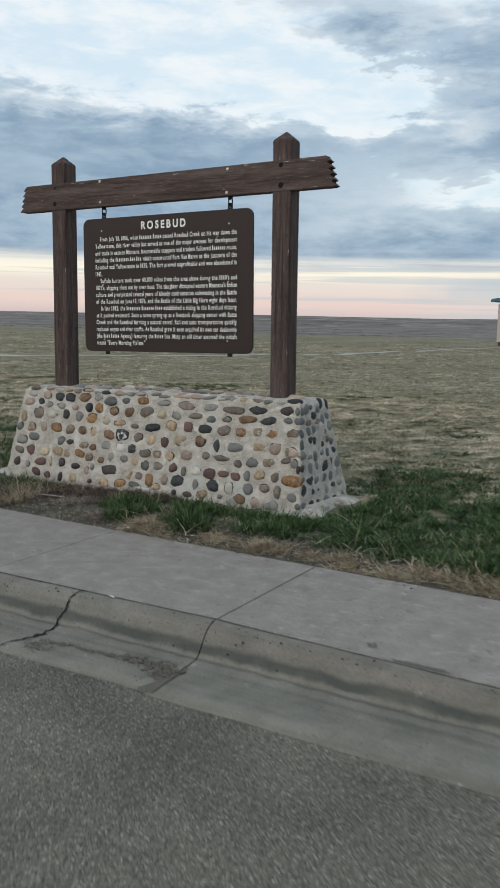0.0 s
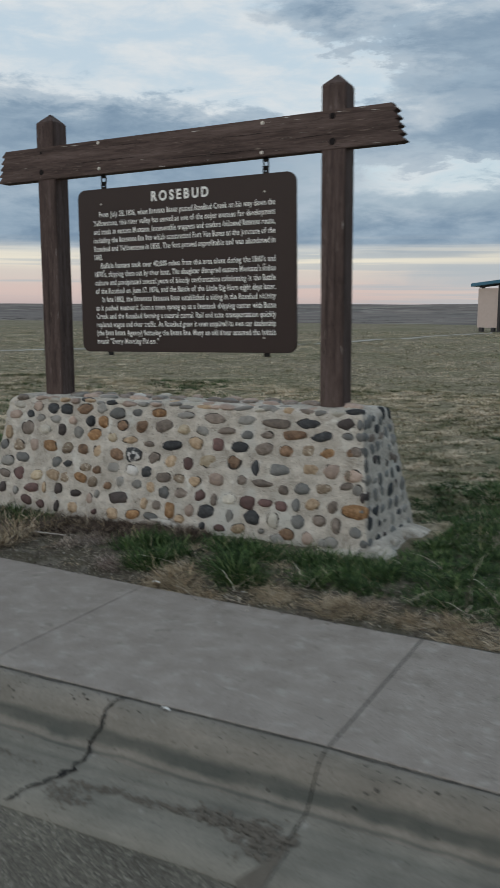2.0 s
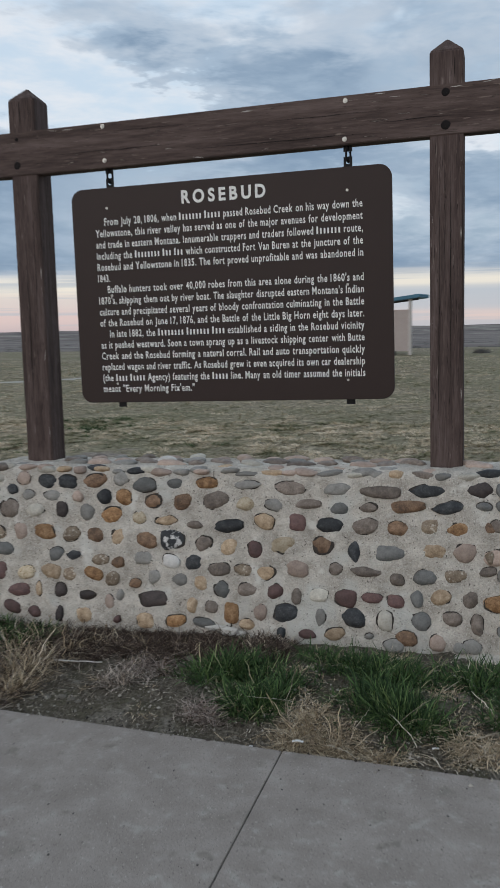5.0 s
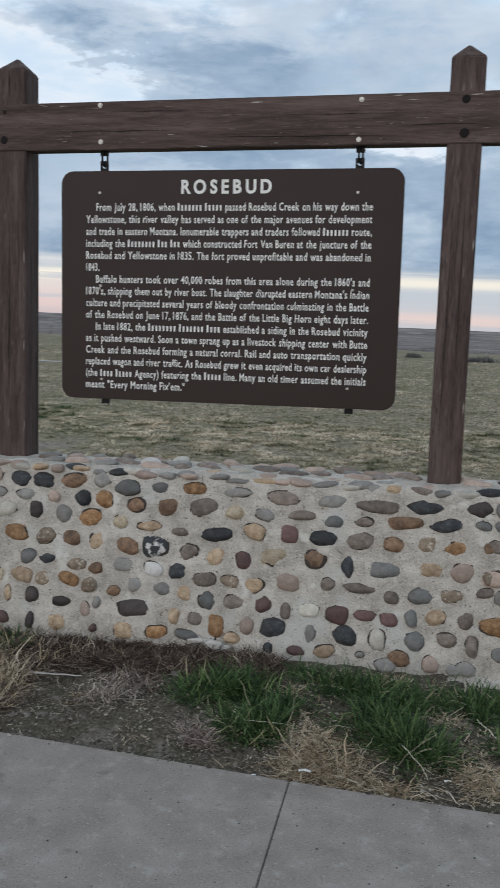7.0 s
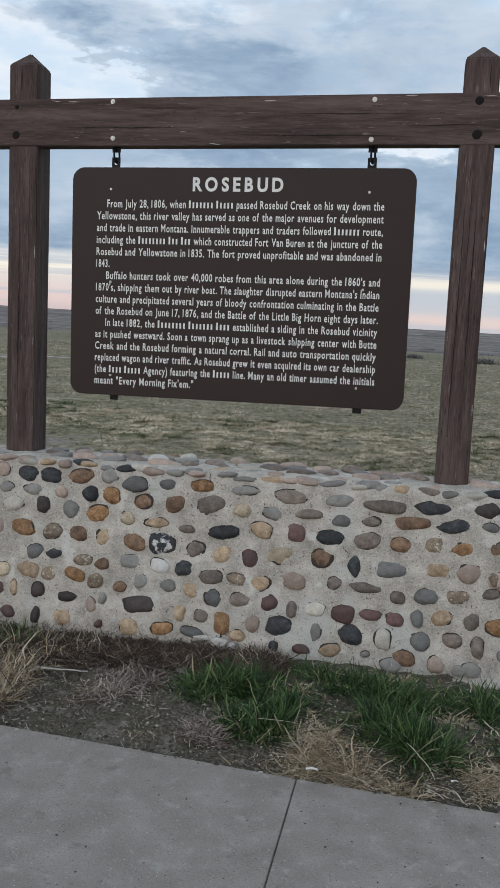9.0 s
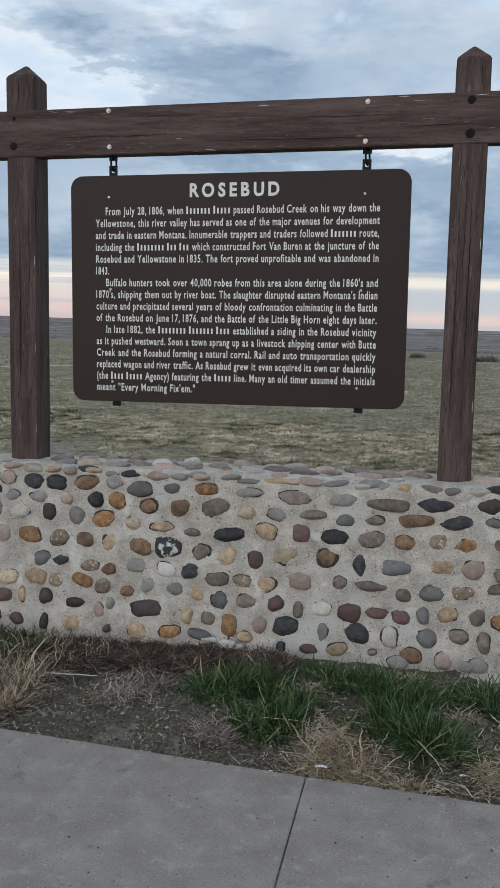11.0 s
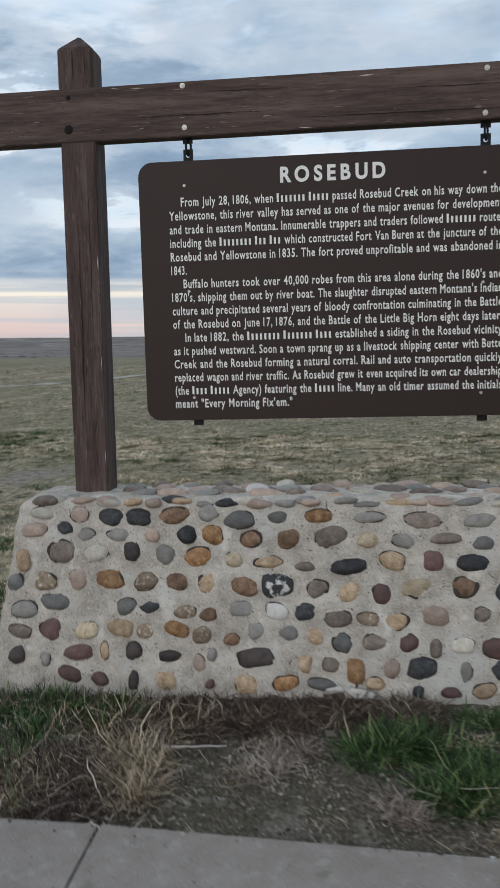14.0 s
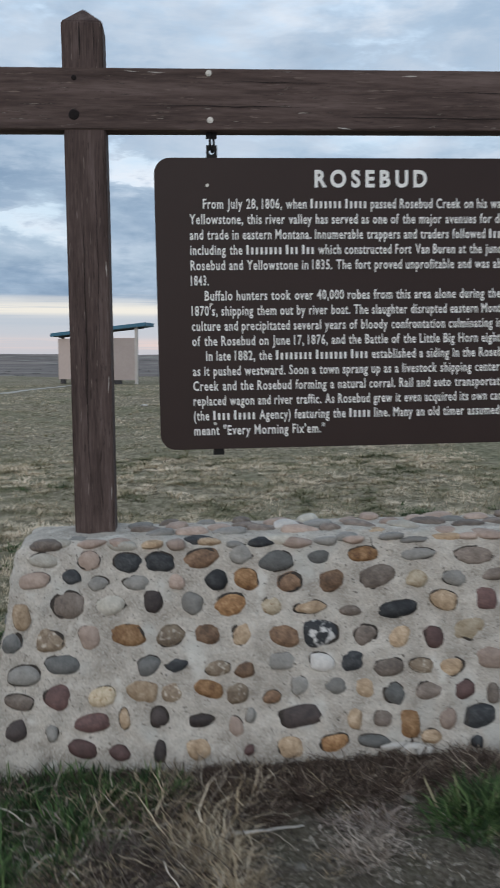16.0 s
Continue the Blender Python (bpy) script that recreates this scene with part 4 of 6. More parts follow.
def letter_line(words, shapes, x0, x1, base, cap, unit):
    """words laid from x0 to x1 with capitals cap high; unit: height of a capital at size 1."""
    pieces, at = [], 0.0
    for w in words:
        if w[0] == "#":
            width = 0.54 * len(w) - 0.2
            v, f = [], []
            for k in range(len(w)):
                tall = unit * (1.0 if k == 0 else 0.74)
                v += [(0.54 * k, 0, 0), (0.54 * k + 0.26, 0, 0), (0.54 * k + 0.26, tall, 0), (0.54 * k, tall, 0)]
                f.append((4 * k, 4 * k + 1, 4 * k + 2, 4 * k + 3))
            v = np.array(v, float)
        else:
            v, f = shapes[w]
            v = v - np.array([v[:, 0].min(), 0, 0])
            width = v[:, 0].max()
        pieces.append((v + np.array([at, 0, 0]), f))
        at += width + GAP - (0.10 if w == "R" else 0.0)
    at -= GAP
    sx, sz = (x1 - x0) / at, cap / unit
    return [(np.stack([x0 + pts[:, 0] * sx, np.full(len(pts), PANEL_Y - 0.003), base + pts[:, 1] * sz], -1), faces) for pts, faces in pieces]


def lettering(name, pieces):
    """White letters on the panel, joined into one mesh."""
    verts, faces = [], []
    for pts, own in pieces:
        faces += [tuple(len(verts) + i for i in f) for f in own]
        verts += pts.tolist()
    me = bpy.data.meshes.new(name)
    me.from_pydata(verts, [], faces)
    me.materials.append(LETTER)
    ob = new(name, me)
    ob.parent = sign_panel
    return ob


LINES = [
    "From July 28, 1806, when ####### ##### passed Rosebud Creek on his way down the",
    "Yellowstone, this river valley has served as one of the major avenues for development",
    "and trade in eastern Montana. Innumerable trappers and traders followed ####### route,",
    "including the ######## ### ### which constructed Fort Van Buren at the juncture of the",
    "Rosebud and Yellowstone in 1835. The fort proved unprofitable and was abandoned in",
    "1843.",
    "Buffalo hunters took over 40,000 robes from this area alone during the 1860's and",
    "1870's, shipping them out by river boat. The slaughter disrupted eastern Montana's Indian",
    "culture and precipitated several years of bloody confrontation culminating in the Battle",
    "of the Rosebud on June 17, 1876, and the Battle of the Little Big Horn eight days later.",
    "In late 1882, the ######## ####### #### established a siding in the Rosebud vicinity",
    "as it pushed westward. Soon a town sprang up as a livestock shipping center with Butte",
    "Creek and the Rosebud forming a natural corral. Rail and auto transportation quickly",
    "replaced wagon and river traffic. As Rosebud grew it even acquired its own car dealership",
    "(the #### ##### Agency) featuring the ##### line. Many an old timer assumed the initials",
    'meant "Every Morning Fix\'em."',
]
vocabulary = sorted({w for line in LINES for w in line.split() if w[0] != "#"})
shapes = dict(zip(vocabulary, glyphs(vocabulary, 0.017)))
heading = glyphs(["R", "O", "S", "E", "B", "U", "D"], 0.036, 8)
unit_cap = glyphs(["H"], 0.0)[0][0][:, 1].max()
LINE0, LINE_STEP = 2.290, 0.0641
text = []
for k, line in enumerate(LINES):
    x0 = -0.676 if k in (0, 6, 10) else -0.734
    x1 = {5: -0.658, 15: -0.163}.get(k, 0.820)
    text += letter_line(line.split(), shapes, x0, x1, LINE0 - LINE_STEP * k, 0.040, unit_cap)
tagged(lettering("lettering", text), "white painted lettering", kind="stuff")
spaced = {c: s for c, s in zip("ROSEBUD", heading)}
GAP = 0.27
for piece in letter_line(list("ROSEBUD"), spaced, -0.198, 0.291, 2.381, 0.066, unit_cap):
    lettering("heading_letter", [piece])

for x, z in ((-0.656, 2.386), (0.740, 2.380), (-0.650, 1.889), (0.733, 1.886), (0.725, 1.373), (-0.642, 1.377)):
    part("screw", cylinder_bm(0.007, 0.006, 10), ZINC, sign_panel, at=pose(x, PANEL_Y, z))
for x in (-0.628, 0.734):
    part("strap_end", box_bm(x - 0.024, x + 0.024, PANEL_Y + 0.023, PANEL_Y + 0.031, 1.238, 1.38, 0.002), IRON, sign_panel, "blackened iron strap end")


# bolts and counterbored holes of the frame
def washer_bolt():
    bm = cylinder_bm(0.0125, 0.004, 20, 0.001)
    head = cylinder_bm(0.0075, 0.009, 6, 0.001)
    tmp = bpy.data.meshes.new("tmp")
    head.to_mesh(tmp)
    bm.from_mesh(tmp)
    head.free()
    bpy.data.meshes.remove(tmp)
    return bm


for x, z in ((-0.648, 2.829), (-0.644, 2.641), (0.738, 2.833), (0.732, 2.639)):
    part("bolt", washer_bolt(), ZINC, frame_ob, "pale galvanised bolt head", at=pose(x, FACE - 0.006, z))


def hole_bm(radius):
    """A counterbore seen from the front: a rim with a dark cup and a rusty nut in it."""
    bm = bmesh.new()
    bmesh.ops.create_cone(bm, cap_ends=True, segments=18, radius1=radius, radius2=radius * 0.8, depth=0.003)
    for v in bm.verts:
        v.co.x *= 1 + 0.25 * noise.noise((v.co.x * 40, v.co.y * 40, radius * 90))
    bmesh.ops.transform(bm, matrix=pose(0, 0, 0, 90, 0, 0), verts=bm.verts)
    return bm


for x, z, r in ((1.250, 2.826, 0.021), (1.251, 2.665, 0.024), (-1.199, 2.804, 0.011), (-1.203, 2.657, 0.022)):
    part("bolt_hole", hole_bm(r), HOLE, frame_ob, "dark weathered bolt hole", at=pose(x, FACE - 0.0075, z))
    part("nut", cylinder_bm(r * 0.42, 0.003, 6), HOLE, frame_ob, at=pose(x - r * 0.1, FACE - 0.008, z))


# hangers: two pierced straps joined by a chain link
def pierced_plate(w, h, r, thick):
    n = 24
    bm = bmesh.new()
    outer, inner = [], []
    for i in range(n):
        a = 2 * math.pi * i / n + math.pi / 4
        c, s = math.cos(a), math.sin(a)
        k = 1 / max(abs(c), abs(s))
        outer.append((c * k * w / 2, s * k * h / 2))
        inner.append((c * r, s * r))
    loops = [[bm.verts.new((x, y, z)) for x, z in ring] for y, ring in ((0, outer), (0, inner), (thick, inner), (thick, outer))]
    for a, b in zip(loops, loops[1:] + loops[:1]):
        for i in range(n):
            bm.faces.new((a[i], a[(i + 1) % n], b[(i + 1) % n], b[i]))
    bmesh.ops.recalc_face_normals(bm, faces=list(bm.faces))
    return bm


def ring_bm(radius, wire, stretch):
    bm = bmesh.new()
    n, k = 24, 8
    rows = [[bm.verts.new(((radius + wire * math.cos(b)) * math.cos(a), wire * math.sin(b), stretch * (radius + wire * math.cos(b)) * math.sin(a))) for b in (2 * math.pi * j / k for j in range(k))] for a in (2 * math.pi * i / n for i in range(n))]
    for i in range(n):
        for j in range(k):
            bm.faces.new((rows[i][j], rows[(i + 1) % n][j], rows[(i + 1) % n][(j + 1) % k], rows[i][(j + 1) % k]))
    bmesh.ops.recalc_face_normals(bm, faces=list(bm.faces))
    return bm


hanger = empty("hanger", LEAN_M @ pose(-0.638, 0.006, 2.508), "black iron hanger of pierced straps and a chain link", "hanger", "panel hangers")
part("lower_strap", pierced_plate(0.046, 0.056, 0.011, 0.006), IRON, hanger, at=pose(0, 0, 0.014))
part("upper_strap", pierced_plate(0.046, 0.070, 0.011, 0.006), IRON, hanger, at=pose(0, 0, 0.103))
part("link", ring_bm(0.019, 0.0055, 1.9), IRON, hanger, at=pose(0.002, 0.003, 0.054, 0, 0, 62), smooth=True)
copy_thing(hanger, LEAN_M @ pose(0.741, 0.006, 2.516))


# drying checks in the posts and the beam
def check_bm(length, width, seed, lengthwise=False):
    r_ = random.Random(seed)
    bm = bmesh.new()
    rows, drift = [], 0.0
    n_ = int(length / 0.03)
    for i in range(n_ + 1):
        t = i / n_
        drift = 0.85 * drift + r_.uniform(-0.0018, 0.0018)
        w = width * math.sin(math.pi * min(max(t, 0.03), 0.97)) * r_.uniform(0.5, 1.0)
        a, b = ((t * length, drift - w / 2), (t * length, drift + w / 2)) if lengthwise else ((drift - w / 2, t * length), (drift + w / 2, t * length))
        rows.append((bm.verts.new((a[0], 0, a[1])), bm.verts.new((b[0], 0, b[1]))))
    for (a, b), (c, d) in zip(rows, rows[1:]):
        bm.faces.new((a, b, d, c))
    bmesh.ops.recalc_face_normals(bm, faces=list(bm.faces))
    return bm


for k, (x, z, length, width) in enumerate(((-1.18, 1.05, 1.3, 0.004), (-1.12, 1.6, 0.9, 0.003), (-1.175, 2.875, 0.15, 0.006), (-1.115, 2.88, 0.13, 0.004), (1.215, 1.0, 1.5, 0.004), (1.275, 1.3, 1.2, 0.005), (1.245, 1.9, 0.6, 0.003), (1.295, 2.88, 0.12, 0.004))):
    part("check", check_bm(length, width, 70 + k), HOLE, frame_ob, at=pose(x, FACE - 0.004, z))
for k, (x, z, length, width) in enumerate(((-1.0, 2.70, 0.8, 0.004), (-0.2, 2.655, 1.1, 0.004), (0.3, 2.76, 0.7, 0.003), (0.85, 2.70, 0.5, 0.004), (-0.6, 2.80, 0.5, 0.003))):
    part("check", check_bm(length, width, 90 + k, True), HOLE, frame_ob, at=pose(x, FACE - 0.010, z + 0.008 * (x + length / 2 - 0.1)))


# bare flecks where the stain has chipped off the edges
chip_rng = random.Random(23)
for k in range(26):
    length, wide = chip_rng.uniform(0.010, 0.032), chip_rng.uniform(0.003, 0.007)
    if k < 15:
        x = chip_rng.uniform(-1.5, 1.6)
        at = pose(x, FACE - 0.0085, chip_rng.choice((BEAM1 - 0.012, BEAM1 - 0.03, BEAM0 + 0.014)) + chip_rng.uniform(-0.006, 0.006) + 0.008 * (x - 0.1), 0, chip_rng.uniform(-8, 8), 0)
    else:
        x = (-1.163, 1.254)[k % 2] + chip_rng.choice((-1, 1, 1)) * (POST / 2 - 0.011)
        at = pose(x, FACE - 0.0025, chip_rng.uniform(1.0, 2.55), 0, 90 + chip_rng.uniform(-8, 8), 0)
    part("fleck", check_bm(length * 1.3 + 0.03, wide, 300 + k, True), STICK, frame_ob, at=at)


# ---- footing, grass, weeds, litter on the verge ----
def footing_bm(outer, mid_x, mid_y):
    """A ragged skirt of mortar that spills from the foot of the end and runs out to the back."""
    pts = []
    for (ax, ay), (bx, by) in zip(outer, outer[1:] + outer[:1]):
        pts += [(ax + (bx - ax) * i / 5, ay + (by - ay) * i / 5) for i in range(5)]
    bm = bmesh.new()
    rings = []
    for scale, z in ((1.0, -0.12), (1.0, 0.004), (0.95, 0.022), (0.82, 0.040), (0.60, 0.085)):
        loop = []
        for x, y in pts:
            w = 1 + 0.05 * noise.noise((x * 9, y * 9, 3.0))
            loop.append(bm.verts.new((mid_x + (x - mid_x) * scale * w, mid_y + (y - mid_y) * scale * w, z + (0.016 * noise.noise((x * 12, y * 12, scale * 5)) if z > 0 else 0))))
        rings.append(loop)
    n = len(pts)
    for a, b in zip(rings, rings[1:]):
        for i in range(n):
            bm.faces.new((a[i], a[(i + 1) % n], b[(i + 1) % n], b[i]))
    bm.faces.new(rings[-1])
    bmesh.ops.recalc_face_normals(bm, faces=list(bm.faces))
    return bm


def chip_of_mortar(seed):
    bm = bmesh.new()
    bmesh.ops.create_icosphere(bm, subdivisions=2, radius=1.0)
    for v in bm.verts:
        v.co *= 1 + 0.5 * noise.noise(v.co * 1.4 + Vector((seed * 5.3, 2.0, 0))) + 0.3 * noise.noise(v.co * 3.7 + Vector((seed * 5.3, 0, 4.0)))
    return bm


for k, (u, v, w, sx_, sy_, sz_) in enumerate(((0.145, -0.402, 0.070, 0.050, 0.022, 0.034), (0.06, -0.396, 0.088, 0.06, 0.012, 0.018), (0.205, -0.398, 0.062, 0.03, 0.018, 0.022), (1.72, -0.30, 0.05, 0.045, 0.03, 0.022), (1.76, -0.12, 0.055, 0.035, 0.035, 0.024), (1.62, -0.43, 0.045, 0.045, 0.022, 0.018), (1.78, 0.08, 0.045, 0.035, 0.04, 0.02))):
    part("mortar_chip", chip_of_mortar(k), PALE_MORTAR if k < 3 else MORTAR, cobble_wall, at=pose(u, v, w, 20 * k, 0, 15 * k) @ Matrix.Diagonal((sx_, sy_, sz_, 1)))
part("footing", footing_bm([(1.30, -0.455), (1.48, -0.485), (1.64, -0.49), (1.78, -0.44), (1.835, -0.33), (1.80, -0.17), (1.815, 0.0), (1.835, 0.13), (1.93, 0.17), (1.975, 0.27), (1.96, 0.40), (1.90, 0.52), (1.78, 0.56), (1.62, 0.50), (1.45, 0.46)], 1.55, 0.02), MORTAR, cobble_wall, "broken mortar footing spilling past the base", True)
part("footing", footing_bm([(-1.38, -0.44), (-1.52, -0.455), (-1.64, -0.41), (-1.74, -0.33), (-1.93, -0.27), (-2.03, -0.17), (-1.96, -0.07), (-1.80, 0.0), (-1.70, 0.12), (-1.68, 0.30), (-1.62, 0.46), (-1.45, 0.46)], -1.50, 0.0), MORTAR, cobble_wall, "broken mortar footing spilling past the base", True)


def blades(name, mat, x, y, length, tilt, curl, width, seed, levels=4, sink=0.008, aim=None, wiggle=0.05):
    """Blades rooted at x, y: tapering strips that set out at a tilt from upright and curl over, in one mesh."""
    r = np.random.RandomState(seed)
    n = len(x)
    a = r.uniform(0, 2 * np.pi, n) if aim is None else aim
    phi = np.clip(tilt + r.normal(0, 0.16, n), 0, 1.5)
    turn = np.abs(r.normal(0, 1, n)) * curl
    face = a + np.pi / 2 + r.normal(0, 0.5, n)
    fx, fy = np.cos(face) * width / 2, np.sin(face) * width / 2
    floor_ = ground_height(x, y)
    run, rise_, side_ = np.zeros(n), np.zeros(n) - sink, np.zeros(n)
    rings = []
    for k in range(levels + 1):
        t = k / levels
        lie = np.maximum(rise_, 0.003 + 0.006 * t) if k else rise_
        px, py, pz = x + np.cos(a) * run - np.sin(a) * side_, y + np.sin(a) * run + np.cos(a) * side_, floor_ + lie
        if k < levels:
            w = 1 - 0.6 * t ** 1.5
            rings += [np.stack([px - fx * w, py - fy * w, pz], -1), np.stack([px + fx * w, py + fy * w, pz], -1)]
        else:
            rings.append(np.stack([px, py, pz], -1))
        bow = np.clip(phi + turn * (t + 0.5 / levels), 0, 2.3)
        run, rise_ = run + length / levels * np.sin(bow), rise_ + length / levels * np.cos(bow)
        side_ = side_ + r.normal(0, 1, n) * wiggle * length
    per = 2 * levels + 1
    verts = np.stack(rings, 1).reshape(-1, 3)
    base = np.arange(n)[:, None] * per
    quads = [np.concatenate([base + 2 * k, base + 2 * k + 1, base + 2 * k + 3, base + 2 * k + 2], 1) for k in range(levels - 1)]
    tip = np.concatenate([base + per - 3, base + per - 2, base + per - 1], 1)
    faces = np.concatenate(quads + [tip], 1).reshape(-1)
    counts = np.tile([4] * (levels - 1) + [3], n)
    me = bpy.data.meshes.new(name)
    me.vertices.add(len(verts))
    me.vertices.foreach_set("co", verts.reshape(-1))
    me.loops.add(len(faces))
    me.loops.foreach_set("vertex_index", faces.astype(np.int32))
    me.polygons.add(len(counts))
    me.polygons.foreach_set("loop_start", np.concatenate([[0], np.cumsum(counts)[:-1]]).astype(np.int32))
    me.update(calc_edges=True)
    me.materials.append(mat)
    return new(name, me)


def tufts(seed, clumps, open_=0.75, stray=0.9):
    """Roots of ragged tufts that fan outward from a few crowns: each clump is x, y, radius, blades, length."""
    r = np.random.RandomState(seed)
    out = []
    for cx_, cy_, rad, n, long_ in clumps:
        crowns = max(3, int(n / 45))
        per = max(4, int(n / crowns))
        for c in range(crowns):
            b, far = r.uniform(0, 2 * np.pi), rad * 1.1 * r.uniform(0, 1) ** 0.6
            ox, oy = cx_ + far * np.cos(b), cy_ + 0.85 * far * np.sin(b)
            tall = long_ * r.uniform(0.55, 1.2)
            a, q = r.uniform(0, 2 * np.pi, per), np.sqrt(r.uniform(0, 1, per))
            aim = np.where(r.uniform(0, 1, per) < 0.5, b, a) + r.normal(0, stray, per)
            own = 0.35 * rad + 0.012
            out.append(np.stack([ox + own * q * np.cos(a), oy + own * q * np.sin(a), tall * r.uniform(0.35, 1.2, per), aim, np.clip(r.normal(0.15 + open_ * (0.3 + 0.5 * far / rad), 0.28, per), 0, 1.45)], 0))
    x, y, h, aim, tilt = np.concatenate(out, 1)
    keep = ~((x > -1.62) & (x < 1.83) & (y > -0.42) & (y < 0.46)) & (y > walk_back(x) - 0.01) & ~(np.hypot((x + 1.76) / 0.26, (y + 0.16) / 0.15) < 1)
    return x[keep], y[keep], h[keep], aim[keep], tilt[keep]


def strew(seed, patches, rad, n, long_):
    """Random clumps over patches: x, y, half width, half depth, number."""
    r = np.random.RandomState(seed)
    out = []
    for cx_, cy_, rx, ry, count in patches:
        for k in range(count):
            out.append((cx_ + rx * r.uniform(-1, 1), cy_ + ry * r.uniform(-1, 1), rad * r.uniform(0.5, 1.4), n * r.uniform(0.5, 1.4), long_ * r.uniform(0.6, 1.25)))
    return out


def clear_of_wall(x, y, h):
    keep = ~((x > -1.62) & (x < 1.83) & (y > -0.42) & (y < 0.46)) & (y > walk_back(x))
    return x[keep], y[keep], h[keep]


rr = np.random.RandomState(1)
green_tufts = [(0.24, -0.88, 0.14, 1150, 0.135), (0.42, -0.82, 0.13, 900, 0.125), (0.53, -1.19, 0.13, 1200, 0.135), (0.62, -1.0, 0.09, 360, 0.12), (0.72, -0.66, 0.13, 560, 0.10), (0.92, -0.74, 0.15, 960, 0.125), (1.10, -0.80, 0.14, 860, 0.13),
               (1.02, -1.10, 0.13, 900, 0.14), (1.17, -1.22, 0.14, 1200, 0.145), (1.46, -0.76, 0.16, 1000, 0.13), (1.66, -0.68, 0.14, 760, 0.12), (1.75, -0.95, 0.15, 760, 0.12), (1.6, -1.12, 0.1, 420, 0.12)]
green_tufts += strew(3, [(2.3, -0.87, 0.5, 0.34, 80), (3.3, -0.85, 0.6, 0.40, 105), (4.5, -0.75, 0.7, 0.5, 90), (2.35, -0.1, 0.4, 0.45, 62), (3.3, 0.1, 0.6, 0.55, 84), (4.6, 0.3, 0.8, 0.6, 60)], 0.10, 190, 0.10)
green_tufts += strew(4, [(2.4, 0.95, 0.5, 0.6, 40), (2.6, 2.3, 0.9, 0.8, 26), (3.5, 1.2, 0.8, 0.6, 40), (2.2, 4.9, 0.8, 0.30, 20), (-5.3, 9.1, 0.8, 0.9, 60), (-2.3, 1.0, 0.7, 0.7, 24), (0.4, 2.2, 0.6, 0.3, 8), (4.5, 2.2, 0.9, 0.6, 18)], 0.12, 100, 0.085)
green_tufts += strew(5, [(-1.30, -0.64, 0.36, 0.16, 44), (-1.32, -1.02, 0.24, 0.22, 34), (-1.9, -0.7, 0.35, 0.5, 34), (-1.45, -1.2, 0.3, 0.25, 14), (-0.95, -0.56, 0.2, 0.06, 12)], 0.09, 110, 0.10)
green_tufts += strew(12, [(2.2, 1.0, 0.32, 0.8, 60), (3.0, 0.7, 0.7, 0.5, 40)], 0.11, 130, 0.095)
green_tufts += strew(13, [(2.12, 0.55, 0.22, 0.5, 46), (2.06, 0.28, 0.06, 0.26, 22), (2.0, 1.25, 0.5, 0.6, 64), (2.9, 1.2, 0.8, 0.8, 80), (2.3, 2.0, 0.7, 0.5, 34)], 0.11, 140, 0.09)
green_tufts += strew(15, [(-2.6, 0.7, 0.75, 0.6, 120), (-3.6, 1.5, 1.0, 0.9, 150), (-4.6, 2.3, 0.9, 0.8, 70), (-2.15, -0.45, 0.4, 0.14, 26), (-1.9, 0.35, 0.25, 0.4, 26)], 0.12, 120, 0.085)
green_tufts += strew(16, [(-4.5, 4.0, 1.6, 1.0, 60), (-6.5, 6.5, 2.0, 2.2, 70), (-4.0, 7.5, 2.0, 1.5, 40), (-2.6, 3.4, 1.2, 0.5, 30)], 0.12, 80, 0.075)
green_tufts += strew(17, [(5.9, -0.5, 0.9, 0.7, 70), (-2.9, -0.85, 0.6, 0.4, 50), (-4.3, -0.8, 0.9, 0.45, 60), (-6.0, -0.7, 0.9, 0.5, 50), (7.6, -0.5, 0.9, 0.7, 60)], 0.14, 90, 0.09)
green_tufts += strew(10, [(0.6, -1.0, 0.5, 0.35, 16), (1.3, -1.0, 0.5, 0.35, 26), (-1.2, -1.0, 0.5, 0.45, 18)], 0.05, 14, 0.06)
x, y, h, aim, tilt = tufts(21, green_tufts)
keep = ~((x > 1.45) & (x < 1.86) & (y > -0.52) & (y < 0.50)) & ~((x > 1.80) & (x < 2.0) & (y > 0.12) & (y < 0.55))
x, y, h, aim, tilt = x[keep], y[keep], h[keep], aim[keep], tilt[keep]
close = (x < 2.0) & (y < -0.4)
pick = ~close | (rr.uniform(0, 1, len(x)) < 0.88)
x, y, h, aim, tilt, close = x[pick], y[pick], h[pick], aim[pick], tilt[pick], close[pick]
green_grass = blades("green_grass", GREEN, x, y, h * np.where(close, 1.12, 0.92), tilt + np.where(close, 0.08, 0.25), 1.25, rr.uniform(0.0042, 0.0090, len(x)), 31, aim=aim)
tagged(green_grass, "arching tufts of fresh dark green grass beside the base", "grass", kind="stuff")

